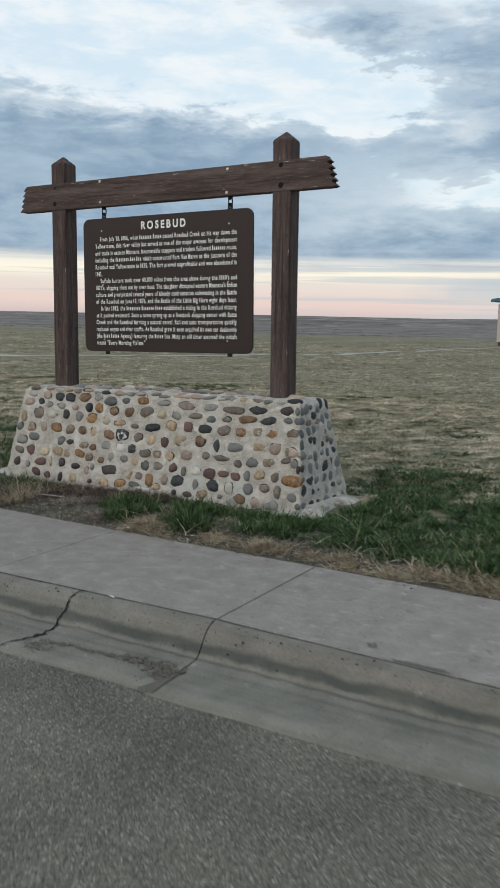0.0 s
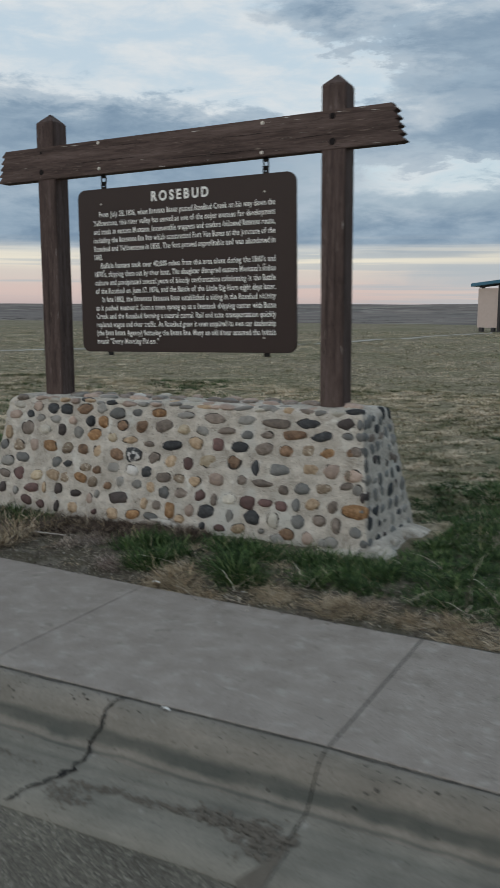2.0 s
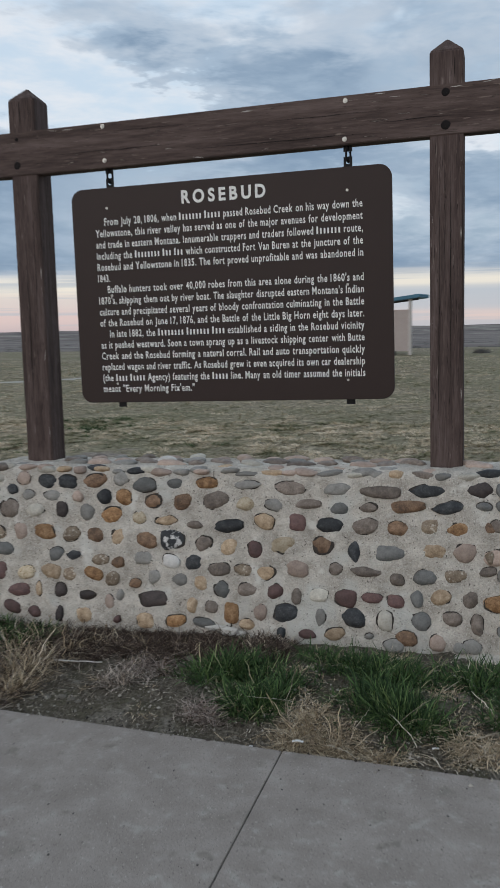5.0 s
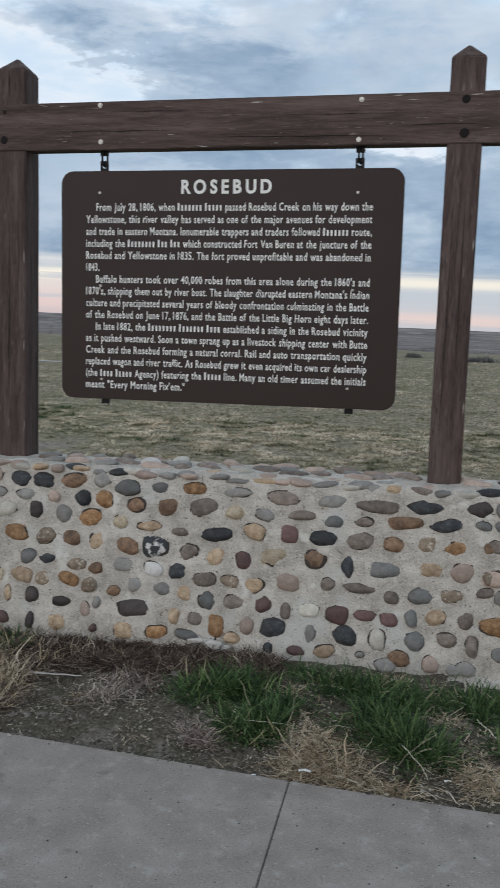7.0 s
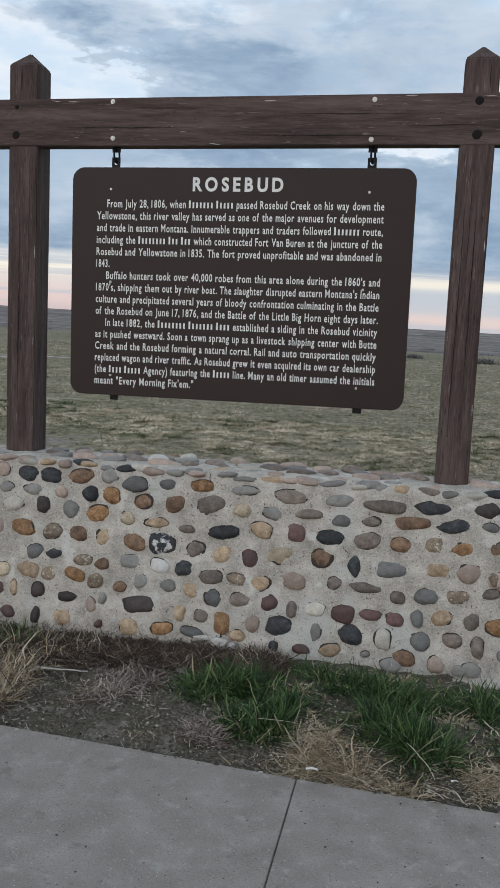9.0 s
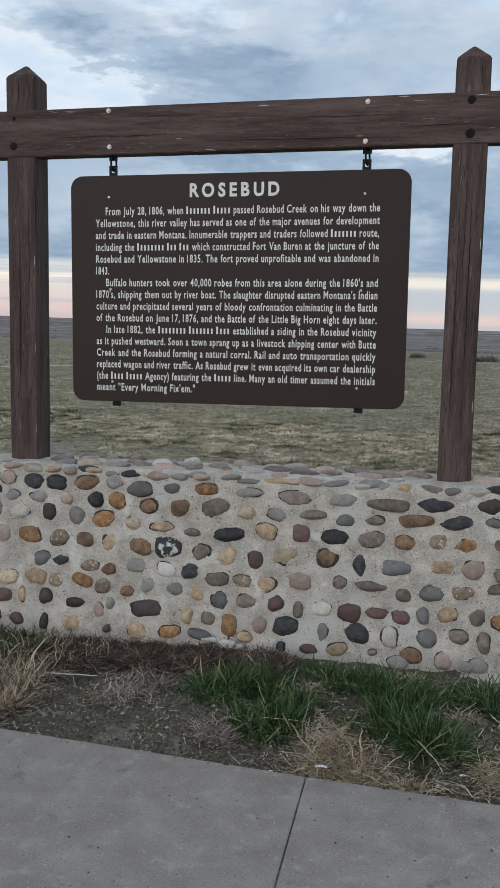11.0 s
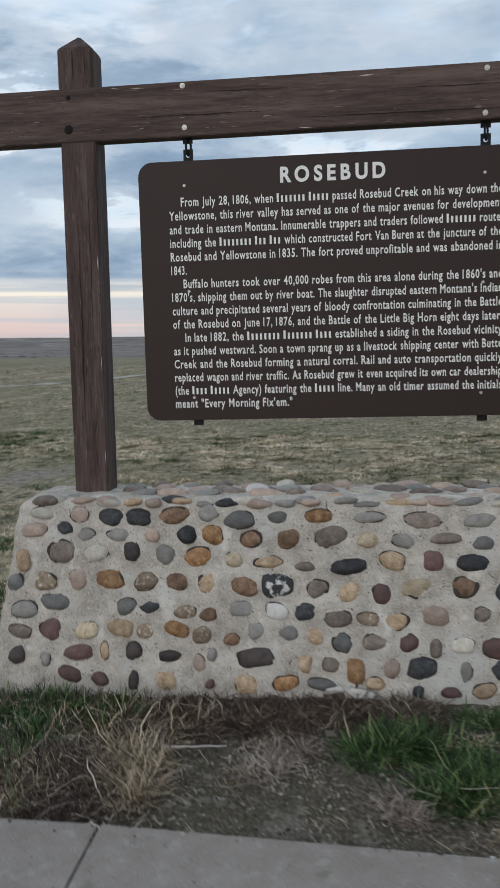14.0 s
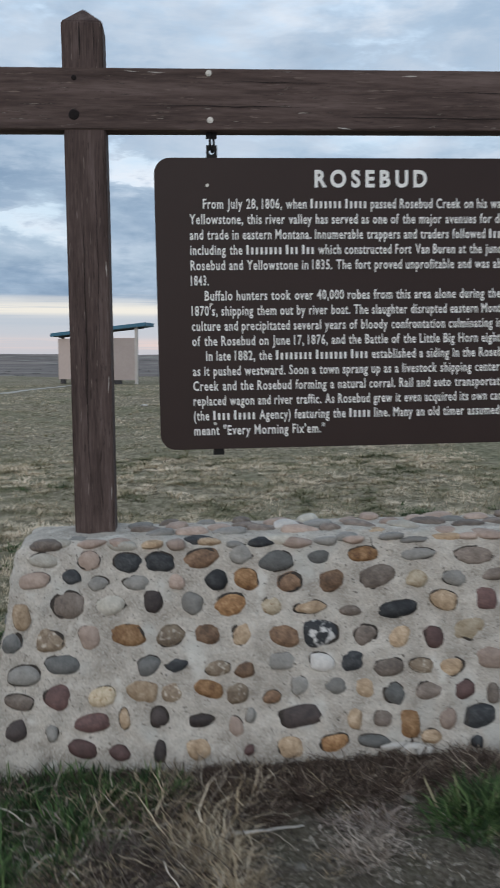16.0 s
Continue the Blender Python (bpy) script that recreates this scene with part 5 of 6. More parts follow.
straw_tufts = [(-0.74, -1.08, 0.11, 520, 0.23), (-0.78, -0.88, 0.13, 300, 0.22), (-0.68, -1.25, 0.10, 330, 0.18), (-0.98, -1.20, 0.13, 110, 0.20), (-1.12, -0.80, 0.12, 90, 0.19), (-0.62, -0.72, 0.10, 150, 0.18), (-0.88, -0.62, 0.14, 420, 0.16), (-0.50, -0.58, 0.14, 260, 0.13), (0.81, -1.40, 0.11, 900, 0.14), (0.74, -1.24, 0.09, 400, 0.13), (0.92, -1.47, 0.09, 560, 0.13), (1.06, -1.50, 0.10, 320, 0.12), (0.70, -1.46, 0.07, 240, 0.11), (0.60, -0.85, 0.05, 70, 0.13),
               (1.40, -1.30, 0.10, 200, 0.13), (1.3, -0.98, 0.06, 80, 0.12), (1.5, -1.44, 0.1, 200, 0.11)]
straw_tufts += strew(6, [(1.75, -1.42, 0.3, 0.09, 9), (2.6, -1.44, 0.5, 0.08, 15), (3.6, -1.4, 0.6, 0.1, 40), (4.8, -1.4, 0.6, 0.1, 34), (-1.3, -1.2, 0.35, 0.25, 14), (-2.2, -1.2, 0.6, 0.3, 34), (-2.0, 0.2, 0.3, 0.8, 14)], 0.09, 190, 0.12)
straw_tufts += strew(7, [(2.6, -0.7, 0.7, 0.3, 16), (3.6, -0.5, 0.8, 0.6, 18), (2.3, 0.4, 0.4, 0.4, 8), (3.0, 1.6, 1.0, 0.6, 26), (-0.5, -0.55, 0.5, 0.08, 34), (0.9, -0.55, 0.7, 0.05, 12), (-1.3, -0.6, 0.25, 0.1, 9)], 0.06, 26, 0.13)
straw_tufts += strew(14, [(2.3, 1.8, 0.7, 0.7, 14), (3.2, 1.7, 0.9, 0.8, 24)], 0.10, 50, 0.10)
straw_tufts += strew(18, [(6.3, -1.4, 1.0, 0.12, 40), (8.0, -1.3, 0.8, 0.2, 30), (-3.6, -1.15, 0.9, 0.25, 40), (-5.4, -1.1, 1.0, 0.28, 44), (-7.0, -1.0, 0.7, 0.3, 26)], 0.12, 90, 0.12)
straw_tufts += strew(9, [(0.35, -1.05, 0.7, 0.4, 26), (1.2, -1.2, 0.7, 0.28, 40), (-1.2, -1.0, 0.5, 0.45, 34), (-0.5, -0.62, 0.5, 0.12, 16)], 0.05, 16, 0.075)
x, y, h, aim, tilt = tufts(22, straw_tufts, 1.1, 1.7)
dry_grass = blades("dry_grass", STRAW, x, y, h, np.clip(tilt + np.where(x < -0.5, 0.1, 0.35), 0, 1.5), 1.5, 0.0026 + 0.0052 * rr.uniform(0, 1, len(x)) ** 2, 32, aim=aim, levels=7, wiggle=0.06)
tagged(dry_grass, "fanned tufts of dead straw-coloured grass along the pavement edge", "grass", kind="stuff")

# crumbs of soil and grit
r = np.random.RandomState(41)
n = 36000
x, y = r.uniform(-1.6, 3.2, n), r.uniform(-1.72, -0.44, n)
spill = walk_back(x) - y
keep = ((waves(x, y, 62, 0.35) + r.normal(0, 0.8, n)) > -0.3) & ((spill < 0) | (r.uniform(0, 1, n) < 0.5 * np.exp(-spill / 0.025)))
x, y, spill = x[keep], y[keep], spill[keep]
n = len(x)
size = 0.0018 + 0.0095 * r.uniform(0, 1, n) ** 4
corners = np.array([(1, 0, 0), (0, 1, 0), (-1, 0, 0), (0, -1, 0), (0, 0, 0.9), (0, 0, -0.6)])
verts = np.stack([x, y, np.where(spill > 0, fall(x) + 0.001, ground_height(x, y))], -1)[:, None, :] + corners[None] * size[:, None, None] * r.uniform(0.6, 1.4, (n, 6, 1))
tris = np.array([(0, 1, 4), (1, 2, 4), (2, 3, 4), (3, 0, 4), (1, 0, 5), (2, 1, 5), (3, 2, 5), (0, 3, 5)])
me = bpy.data.meshes.new("soil_crumbs")
me.from_pydata(verts.reshape(-1, 3).tolist(), [], (np.arange(n)[:, None, None] * 6 + tris[None]).reshape(-1, 3).tolist())
me.materials.append(CRUMB)
tagged(new("soil_crumbs", me), "grit and crumbs of dry soil on the bare verge", "grit", kind="stuff")

# dead stems and crumbs of litter lying on the bare soil
r = np.random.RandomState(77)
n = 24000
x, y = r.uniform(-2.6, 5.0, n), r.uniform(-1.52, -0.40, n)
keep = (waves(x, y, 61, 0.45) + r.normal(0, 0.5, n)) > 0.05
x, y, h = clear_of_wall(x[keep], y[keep], 0.006 + 0.050 * r.uniform(0, 1, keep.sum()) ** 3)
chaff = blades("chaff", LITTER, x, y, h, 1.45, 0.15, r.uniform(0.0025, 0.0055, len(x)), 78, levels=2, sink=-0.004)
n = 24000
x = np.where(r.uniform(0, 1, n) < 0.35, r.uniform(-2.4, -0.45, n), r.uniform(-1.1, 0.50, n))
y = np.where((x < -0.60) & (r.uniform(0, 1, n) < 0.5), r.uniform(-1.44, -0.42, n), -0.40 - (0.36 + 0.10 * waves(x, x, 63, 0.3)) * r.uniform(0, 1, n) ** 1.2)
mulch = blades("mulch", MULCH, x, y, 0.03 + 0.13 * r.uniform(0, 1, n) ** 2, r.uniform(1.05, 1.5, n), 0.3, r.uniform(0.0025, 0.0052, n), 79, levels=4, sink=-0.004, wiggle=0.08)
# long bleached stems fallen across one another
n = 1500
x = np.where(r.uniform(0, 1, n) < 0.5, r.uniform(-1.9, -0.52, n), r.uniform(0.66, 3.4, n))
y = r.uniform(-1.5, -0.46, n)
keep = (y > walk_back(x) + 0.05) & ((x < 0.4) & (y < -0.4) | (y < -1.15) | (r.uniform(0, 1, n) < 0.25))
x, y = x[keep], y[keep]
stems = blades("fallen_stems", LITTER, x, y, 0.07 + 0.20 * r.uniform(0, 1, len(x)) ** 1.6, r.uniform(0.7, 1.5, len(x)), 0.8, r.uniform(0.0045, 0.0085, len(x)), 83, levels=7, sink=-0.004, wiggle=0.03)
tagged(stems, "long bleached straw stems fallen across the soil of the verge", "plant litter", kind="stuff")
tagged(mulch, "matted dead stems lying along the foot of the base", "plant litter", kind="stuff")
tagged(chaff, "loose dead stems and crumbs scattered over bare soil", "plant litter", kind="stuff")

TRAIL = [(-40, 6.5), (-26, 11), (-16.5, 15.2), (-12, 19.5), (-9, 23.5), (-6.6, 27.5), (-5.6, 31), (-5.0, 35.2)]

SHRUBS = [(0.55, 36.5, 0.26), (3.15, 34.5, 0.28), (3.65, 34.8, 0.32)]

# short prairie grass of the open field: a close mat near by, thinning with distance
r = np.random.RandomState(7)


def mat_of_grass(seed, n, d0, d1, power, each, gaps):
    r = np.random.RandomState(seed)
    depth_ = d0 + (d1 - d0) * r.uniform(0, 1, n) ** power
    across = r.uniform(-1, 1, n) * (3.4 + 0.52 * depth_) - 0.6 - 0.42 * depth_
    lush = 0.6 * waves(across, depth_, 15, 1.1) + 0.6 * waves(across, depth_, 16, 0.33) + 0.4 * waves(across, depth_, 19, 0.15) + r.normal(0, 0.25, n)
    near_trail = np.min([np.hypot(across - (ax + (bx - ax) * u), depth_ - (ay + (by - ay) * u)) for (ax, ay), (bx, by) in zip(TRAIL, TRAIL[1:]) for u in np.linspace(0, 1, 12)], 0)
    keep = (near_trail > 0.7) & (lush > gaps) & (np.hypot((across + 3.6) / 0.9, (depth_ - 5.6) / 1.5) + 0.35 * r.normal(0, 1, n) > 1.0) & (depth_ + 0.25 * waves(across, depth_, 17, 0.8) > 0.55)
    across, depth_, lush = across[keep], depth_[keep], np.clip(lush[keep], -0.5, 1.2)
    m = len(across)
    a, q = r.uniform(0, 6.283, m * each), np.sqrt(r.uniform(0, 1, m * each))
    rad = np.repeat(0.060 + 0.005 * depth_, each)
    x, y = np.repeat(across, each) + rad * q * np.cos(a), np.repeat(depth_, each) + rad * q * np.sin(a)
    h = np.repeat((0.056 + 0.0010 * np.clip(depth_, 0, 16)) * (1 + 0.45 * lush), each) * r.uniform(0.6, 1.25, m * each)
    return x, y, h, a + r.normal(0, 0.7, m * each), 0.55 + 0.8 * q


x, y, h, aim, tilt = [np.concatenate(v) for v in zip(mat_of_grass(7, 23000, 0.35, 9.5, 1.2, 20, -0.12), mat_of_grass(8, 20000, 8.5, 34, 1.3, 9, -0.18))]
keep = ~((x > -1.7) & (x < 1.9) & (y < 0.5))
x, y, h, aim, tilt = x[keep], y[keep], h[keep], aim[keep], tilt[keep]
prairie_grass = blades("prairie_grass", PRAIRIE, x, y, h, tilt, 0.7, 0.006 + 0.0006 * np.clip(y, 0, 25), 33, levels=2, aim=aim)
tagged(prairie_grass, "short matted tan and olive prairie grass over the field", "grass", kind="stuff")

for k, (x0, y0, tall, n, rad, mat_, label_) in enumerate(((-0.20, -1.07, 0.13, 150, 0.085, WEED, "bleached tangled dead weed on bare soil"), (-0.16, -0.86, 0.12, 110, 0.10, ROSY, "pinkish tangled dead weed on bare soil"),
                                                          (0.31, -1.32, 0.105, 170, 0.085, ROSY, "pinkish twiggy dead weed at the pavement edge"), (-1.02, -1.14, 0.15, 1100, 0.16, DARK_WEED, "dark brown withered weed beside the straw tuft"),
                                                          (-1.22, -0.98, 0.13, 110, 0.16, WEED, "bleached tangled dead weed on bare soil"), (-0.92, -1.30, 0.11, 560, 0.12, DARK_WEED, "dark brown withered weed beside the straw tuft"),
                                                          (2.28, 0.12, 0.12, 160, 0.14, WEED, "bleached tangled dead weed beside the footing"))):
    x, y, h, aim, tilt = tufts(50 + k, [(x0, y0, rad, n * 2.2, tall)], 1.2, 1.6)
    q = np.random.RandomState(50 + k)
    weed = blades("dead_weed", mat_, x, y, h, tilt * q.uniform(0.4, 1.3, len(x)), 1.9, q.uniform(0.0034, 0.0066, len(x)), 60 + k, aim=aim + q.normal(0, 1.0, len(x)), levels=7, wiggle=0.15)
    tagged(weed, label_, "weed", "dead weeds on the verge")


def stick_bm(length, radius, seed):
    r_ = random.Random(seed)
    bm = bmesh.new()
    rows = []
    for i in range(9):
        t = i / 8
        rad = radius * (1 - 0.5 * t)
        oy, oz = r_.uniform(-0.004, 0.004), radius + r_.uniform(0, 0.004)
        rows.append([bm.verts.new((length * t, oy + rad * math.cos(a), oz + rad * math.sin(a))) for a in (2 * math.pi * j / 6 for j in range(6))])
    for a, b in zip(rows, rows[1:]):
        for j in range(6):
            bm.faces.new((a[j], a[(j + 1) % 6], b[(j + 1) % 6], b[j]))
    bm.faces.new(list(reversed(rows[0]))), bm.faces.new(rows[-1])
    return bm


def on_ground(x, y, lift=0.0):
    return float(ground_height(np.array([x]), np.array([y]))[0]) + lift


stick = part("stick", stick_bm(0.25, 0.0052, 3), STICK, at=pose(-0.635, -0.925, on_ground(-0.6, -0.92, 0.022), 0, 1, 9), smooth=True)
tagged(stick, "thin bleached stick lying on bare soil", "stick")
q = random.Random(9)


def chip_bm(seed):
    bm = bmesh.new()
    bmesh.ops.create_icosphere(bm, subdivisions=1, radius=1.0)
    for v in bm.verts:
        v.co *= 1 + 0.35 * noise.noise(v.co * 1.7 + Vector((seed * 3.1, 0, 0)))
        v.co.z *= 0.6
    return bm


chips = [mesh_of("pebble", chip_bm(k), PEBBLE["n"], True) for k in range(5)]
for k in range(46):
    x, y = q.uniform(-1.3, 1.6), q.uniform(-1.48, -0.55)
    ob = new("pebble", q.choice(chips))
    s = q.choice((0.004, 0.005, 0.007, 0.011))
    ob.matrix_basis = pose(x, y, on_ground(x, y, s * 0.3), 0, 0, q.uniform(0, 360)) @ Matrix.Scale(s, 4)
    tagged(ob, "small grey-brown pebble on the bare soil of the verge", "pebble", "pebbles on the verge")
def clod_bm(seed):
    """A low lump of crust with a broken surface."""
    bm = bmesh.new()
    bmesh.ops.create_icosphere(bm, subdivisions=4, radius=1.0)
    off = Vector((seed * 7.7, 0, 0))
    for v in bm.verts:
        d = v.co.copy()
        v.co = d * (1 + 0.35 * noise.noise(d * 1.6 + off) + 0.22 * noise.noise(d * 4.5 + off) + 0.12 * noise.noise(d * 11 + off))
        v.co.z *= 0.35
    return bm


for k, (x, y, s) in enumerate(((-0.41, -1.27, 0.020), (-0.35, -1.29, 0.015), (-0.48, -1.28, 0.016), (-0.30, -1.31, 0.013), (-0.05, -0.76, 0.026), (0.03, -0.74, 0.020), (-0.43, -1.09, 0.017), (0.36, -1.24, 0.022), (0.40, -1.30, 0.015), (-0.53, -1.31, 0.014))):
    ob = part("clod", clod_bm(k), CRUST, at=pose(x, y, on_ground(x, y, s * 0.1), 0, 0, k * 67) @ Matrix.Diagonal((s * 1.3, s, s, 1)), smooth=True)
    tagged(ob, "dry crumbling clod of pale soil", "clod", "clods of soil")


def scrap_bm(length, width, seed):
    """A bent sliver of paper, with a little thickness."""
    r_ = random.Random(seed)
    bm = bmesh.new()
    rows = []
    for i in range(5):
        t = i / 4
        lift, w = 0.3 * width * math.sin(3.1 * t), width * r_.uniform(0.35, 0.55)
        rows.append([bm.verts.new((length * (t - 0.5), v, lift + z)) for v, z in ((-w, 0), (w, 0), (w, 0.0015), (-w, 0.0015))])
    for a, b in zip(rows, rows[1:]):
        for j in range(4):
            bm.faces.new((a[j], a[(j + 1) % 4], b[(j + 1) % 4], b[j]))
    bm.faces.new(list(reversed(rows[0]))), bm.faces.new(rows[-1])
    bmesh.ops.recalc_face_normals(bm, faces=list(bm.faces))
    return bm


for k, (x, y, lift, long_, turn_) in enumerate(((0.761, -1.49, 0.045, 0.045, 5), (0.565, -1.505, 0.012, 0.024, 40), (1.297, -1.41, 0.02, 0.026, 20), (-1.236, -1.01, 0.03, 0.02, 10))):
    ob = part("scrap", scrap_bm(long_, long_ * 0.35, k), SCRAP, at=pose(x, y, on_ground(x, y, lift), 0, 0, turn_))
    tagged(ob, "small bleached white scrap caught in dry grass", "litter scrap", "scraps on the verge")
ob = part("scrap", scrap_bm(0.035, 0.014, 9), SCRAP, at=pose(1.687, -2.83, 0.004, 0, 0, -6))
tagged(ob, "small bleached white scrap lying on the pavement joint", "litter scrap", "scraps on the verge")


# ---- far things: trail, shelter, scrub ----
def trail():
    line = TRAIL
    pts = []
    for (ax, ay), (bx, by) in zip(line, line[1:]):
        pts += [(ax + (bx - ax) * i / 14, ay + (by - ay) * i / 14) for i in range(14)]
    xs_, ys_ = np.array([p[0] for p in pts]), np.array([p[1] for p in pts])
    bm = bmesh.new()
    rows = []
    for i, (px, py) in enumerate(pts):
        w = 0.36 + 0.08 * noise.noise((i * 0.4, 0, 0))
        rows.append([bm.verts.new((px + dx * 0.3, py + dy, float(ground_height(np.array([px + dx * 0.3]), np.array([py + dy]))[0]) + 0.012)) for dx, dy in ((w, -w), (0, 0), (-w, w))])
    for a, b in zip(rows, rows[1:]):
        for j in range(2):
            bm.faces.new((a[j], a[j + 1], b[j + 1], b[j]))
    bmesh.ops.recalc_face_normals(bm, faces=list(bm.faces))
    return part("trail", bm, PATH_DIRT, smooth=True)


tagged(trail(), "narrow pale dirt trail crossing the prairie", "trail", kind="structure")

SHELTER_AT, SHELTER_TURN = (-6.09, 36.36), -16


def roof_line(x):
    return 2.10 + 0.1011 * (x + 0.25)


shelter = empty("picnic_shelter", pose(*SHELTER_AT, on_ground(*SHELTER_AT), 0, 0, SHELTER_TURN), "picnic shelter with pinkish block panels and blue sloped metal roof", "shelter")
part("wall_panel", box_bm(0.0, 1.02, 0.0, 0.2, 0.20, 2.02, 0.01), PLASTER, shelter)
part("wall_panel", box_bm(1.74, 3.64, -0.1, 0.1, 0.18, 2.04, 0.01), SHADED_PLASTER, shelter, "block panel with its shade painted greyer")
for x, y, mat_ in ((1.08, 0.05, STEEL), (3.70, -0.05, PALE_STEEL), (1.82, 0.3, STEEL), (0.1, 0.3, STEEL)):
    part("post", box_bm(x - 0.06, x + 0.06, y - 0.06, y + 0.06, -0.1, roof_line(x) + 0.04, 0.005), mat_, shelter)
for x0, x1 in ((0.12, 0.30), (0.75, 0.9), (1.9, 2.18), (2.65, 2.95)):
    part("foot", box_bm(x0, x1, -0.06, 0.14, -0.1, 0.21, 0.01), STEEL, shelter)
roof = part("roof", prism_bm([(-0.25, roof_line(-0.25)), (4.22, roof_line(4.22)), (4.22, roof_line(4.22) + 0.125), (-0.25, roof_line(-0.25) + 0.115)], -0.3, 0.9, 0.01), ROOFING, shelter, "blue-green sloped metal roof")
for k in range(4):
    v = -0.26 + 1.12 * k / 3
    part("rib", prism_bm([(-0.22, roof_line(-0.22) + 0.11), (4.23, roof_line(4.23) + 0.12), (4.23, roof_line(4.23) + 0.16), (-0.22, roof_line(-0.22) + 0.15)], v - 0.02, v + 0.02), ROOFING, roof)
part("knee_brace", prism_bm([(1.12, roof_line(1.12) - 0.10), (1.80, roof_line(1.12) - 0.30), (1.80, roof_line(1.12) - 0.22), (1.12, roof_line(1.12) - 0.02)], 0.1, 0.2), STEEL, shelter)
part("rafter", prism_bm([(0.0, roof_line(0.0) - 0.07), (4.0, roof_line(4.0) - 0.07), (4.0, roof_line(4.0) + 0.02), (0.0, roof_line(0.0) + 0.02)], 0.1, 0.2), STEEL, shelter)

table = empty("picnic_table", pose(*SHELTER_AT, on_ground(*SHELTER_AT), 0, 0, SHELTER_TURN) @ pose(1.5, 1.2, 0), "dark picnic table under the shelter roof", "table")
part("tabletop", box_bm(-0.9, 0.9, -0.36, 0.36, 0.70, 0.76, 0.01), STEEL, table)
for v in (-0.66, 0.66):
    part("bench", box_bm(-0.9, 0.9, v - 0.14, v + 0.14, 0.42, 0.47, 0.01), STEEL, table)
for u in (-0.65, 0.65):
    part("leg", box_bm(u - 0.05, u + 0.05, -0.08, 0.08, -0.05, 0.70), STEEL, table)
    part("brace", box_bm(u - 0.04, u + 0.04, -0.74, 0.74, 0.36, 0.42), STEEL, table)

# low shrubs far out on the prairie
for k, (x0, y0, tall) in enumerate(SHRUBS):
    q2 = np.random.RandomState(90 + k)
    n = 260
    x, y = x0 + q2.normal(0, tall * 0.75, n), y0 + q2.normal(0, tall * 0.5, n)
    shrub = blades("shrub", SCRUB, x, y, tall * q2.uniform(0.5, 1.2, n), q2.uniform(0.1, 0.9, n), 0.6, tall * q2.uniform(0.05, 0.12, n), 95 + k, levels=3)
    tagged(shrub, "low grey-brown sage shrub far out on the prairie", "shrub", "shrubs on the prairie")

# a bleached stone lying in the field
ob = new("field_stone", chips[2])
ob.matrix_basis = pose(-1.7, 20.6, on_ground(-1.7, 20.6, 0.03)) @ Matrix.Diagonal((0.11, 0.08, 0.07, 1))
ob.material_slots[0].link = "OBJECT"
ob.material_slots[0].material = PEBBLE["w"]
tagged(ob, "pale bleached stone lying in the dry field", "stone")

# scrub along the valley floor
r = np.random.RandomState(12)
n = 900
sy = r.uniform(430, 1500, n)
row = np.floor(r.uniform(0, 5, n))
sy = np.array([450.0, 560.0, 760.0, 1020.0, 1500.0])[row.astype(int)] + r.normal(0, 18, n)
sx = r.uniform(-1.1, 0.35, n) * sy
gap = waves(sx, sy, 18, 160) > -0.2
sx, sy = sx[gap], sy[gap]
tuft = 26
tall = np.repeat(r.uniform(0.5, 1.8, len(sx)), tuft)
x = np.repeat(sx, tuft) + r.normal(0, 1, len(sx) * tuft) * tall * 0.9
y = np.repeat(sy, tuft) + r.normal(0, 1, len(sx) * tuft) * tall * 0.6
far_scrub = blades("far_scrub", SCRUB, x, y, tall * r.uniform(0.4, 1.0, len(x)), 0.2, 0.4, tall * 0.22, 44, levels=2, sink=0.4)
tagged(far_scrub, "dark leafless scrub lining the far valley floor", "scrub", kind="stuff")


# ---- cobbles of the base, course by course from the top: kind, place along and up the face, width, height (cm) ----
def pebble_shape(seed):
    """A rounded river stone of about unit radius."""
    r = random.Random(seed)
    bm = bmesh.new()
    bmesh.ops.create_icosphere(bm, subdivisions=3, radius=1.0)
    power = r.uniform(2.05, 2.7)
    off = Vector((r.uniform(0, 50), r.uniform(0, 50), r.uniform(0, 50)))
    lean = r.uniform(-0.22, 0.22)
    cuts = [(Vector((r.uniform(-1, 1), r.uniform(-0.3, 0.3), r.uniform(-1, 1))).normalized(), r.uniform(0.74, 0.95)) for _ in range(r.randint(1, 4))]
    for v in bm.verts:
        d = v.co.normalized()
        size = (abs(d.x) ** power + abs(d.y) ** power + abs(d.z) ** power) ** (-1 / power)
        p = d * size * (1 + 0.17 * noise.noise(d * 1.3 + off) + 0.08 * noise.noise(d * 3.0 + off) + 0.03 * noise.noise(d * 7.0 + off))
        for axis, reach in cuts:
            over = p.dot(axis) - reach
            if over > 0:
                p -= axis * over * 0.65
        p.x += lean * p.z
        v.co = p
    for axis in range(3):
        low, high = min(v.co[axis] for v in bm.verts), max(v.co[axis] for v in bm.verts)
        for v in bm.verts:
            v.co[axis] = 2 * (v.co[axis] - low) / (high - low) - 1
    return mesh_of("stone", bm, PEBBLE["g"], True)


SHAPES = [pebble_shape(100 + k) for k in range(26)]
stone_rng = random.Random(11)


seam_rng = random.Random(5)


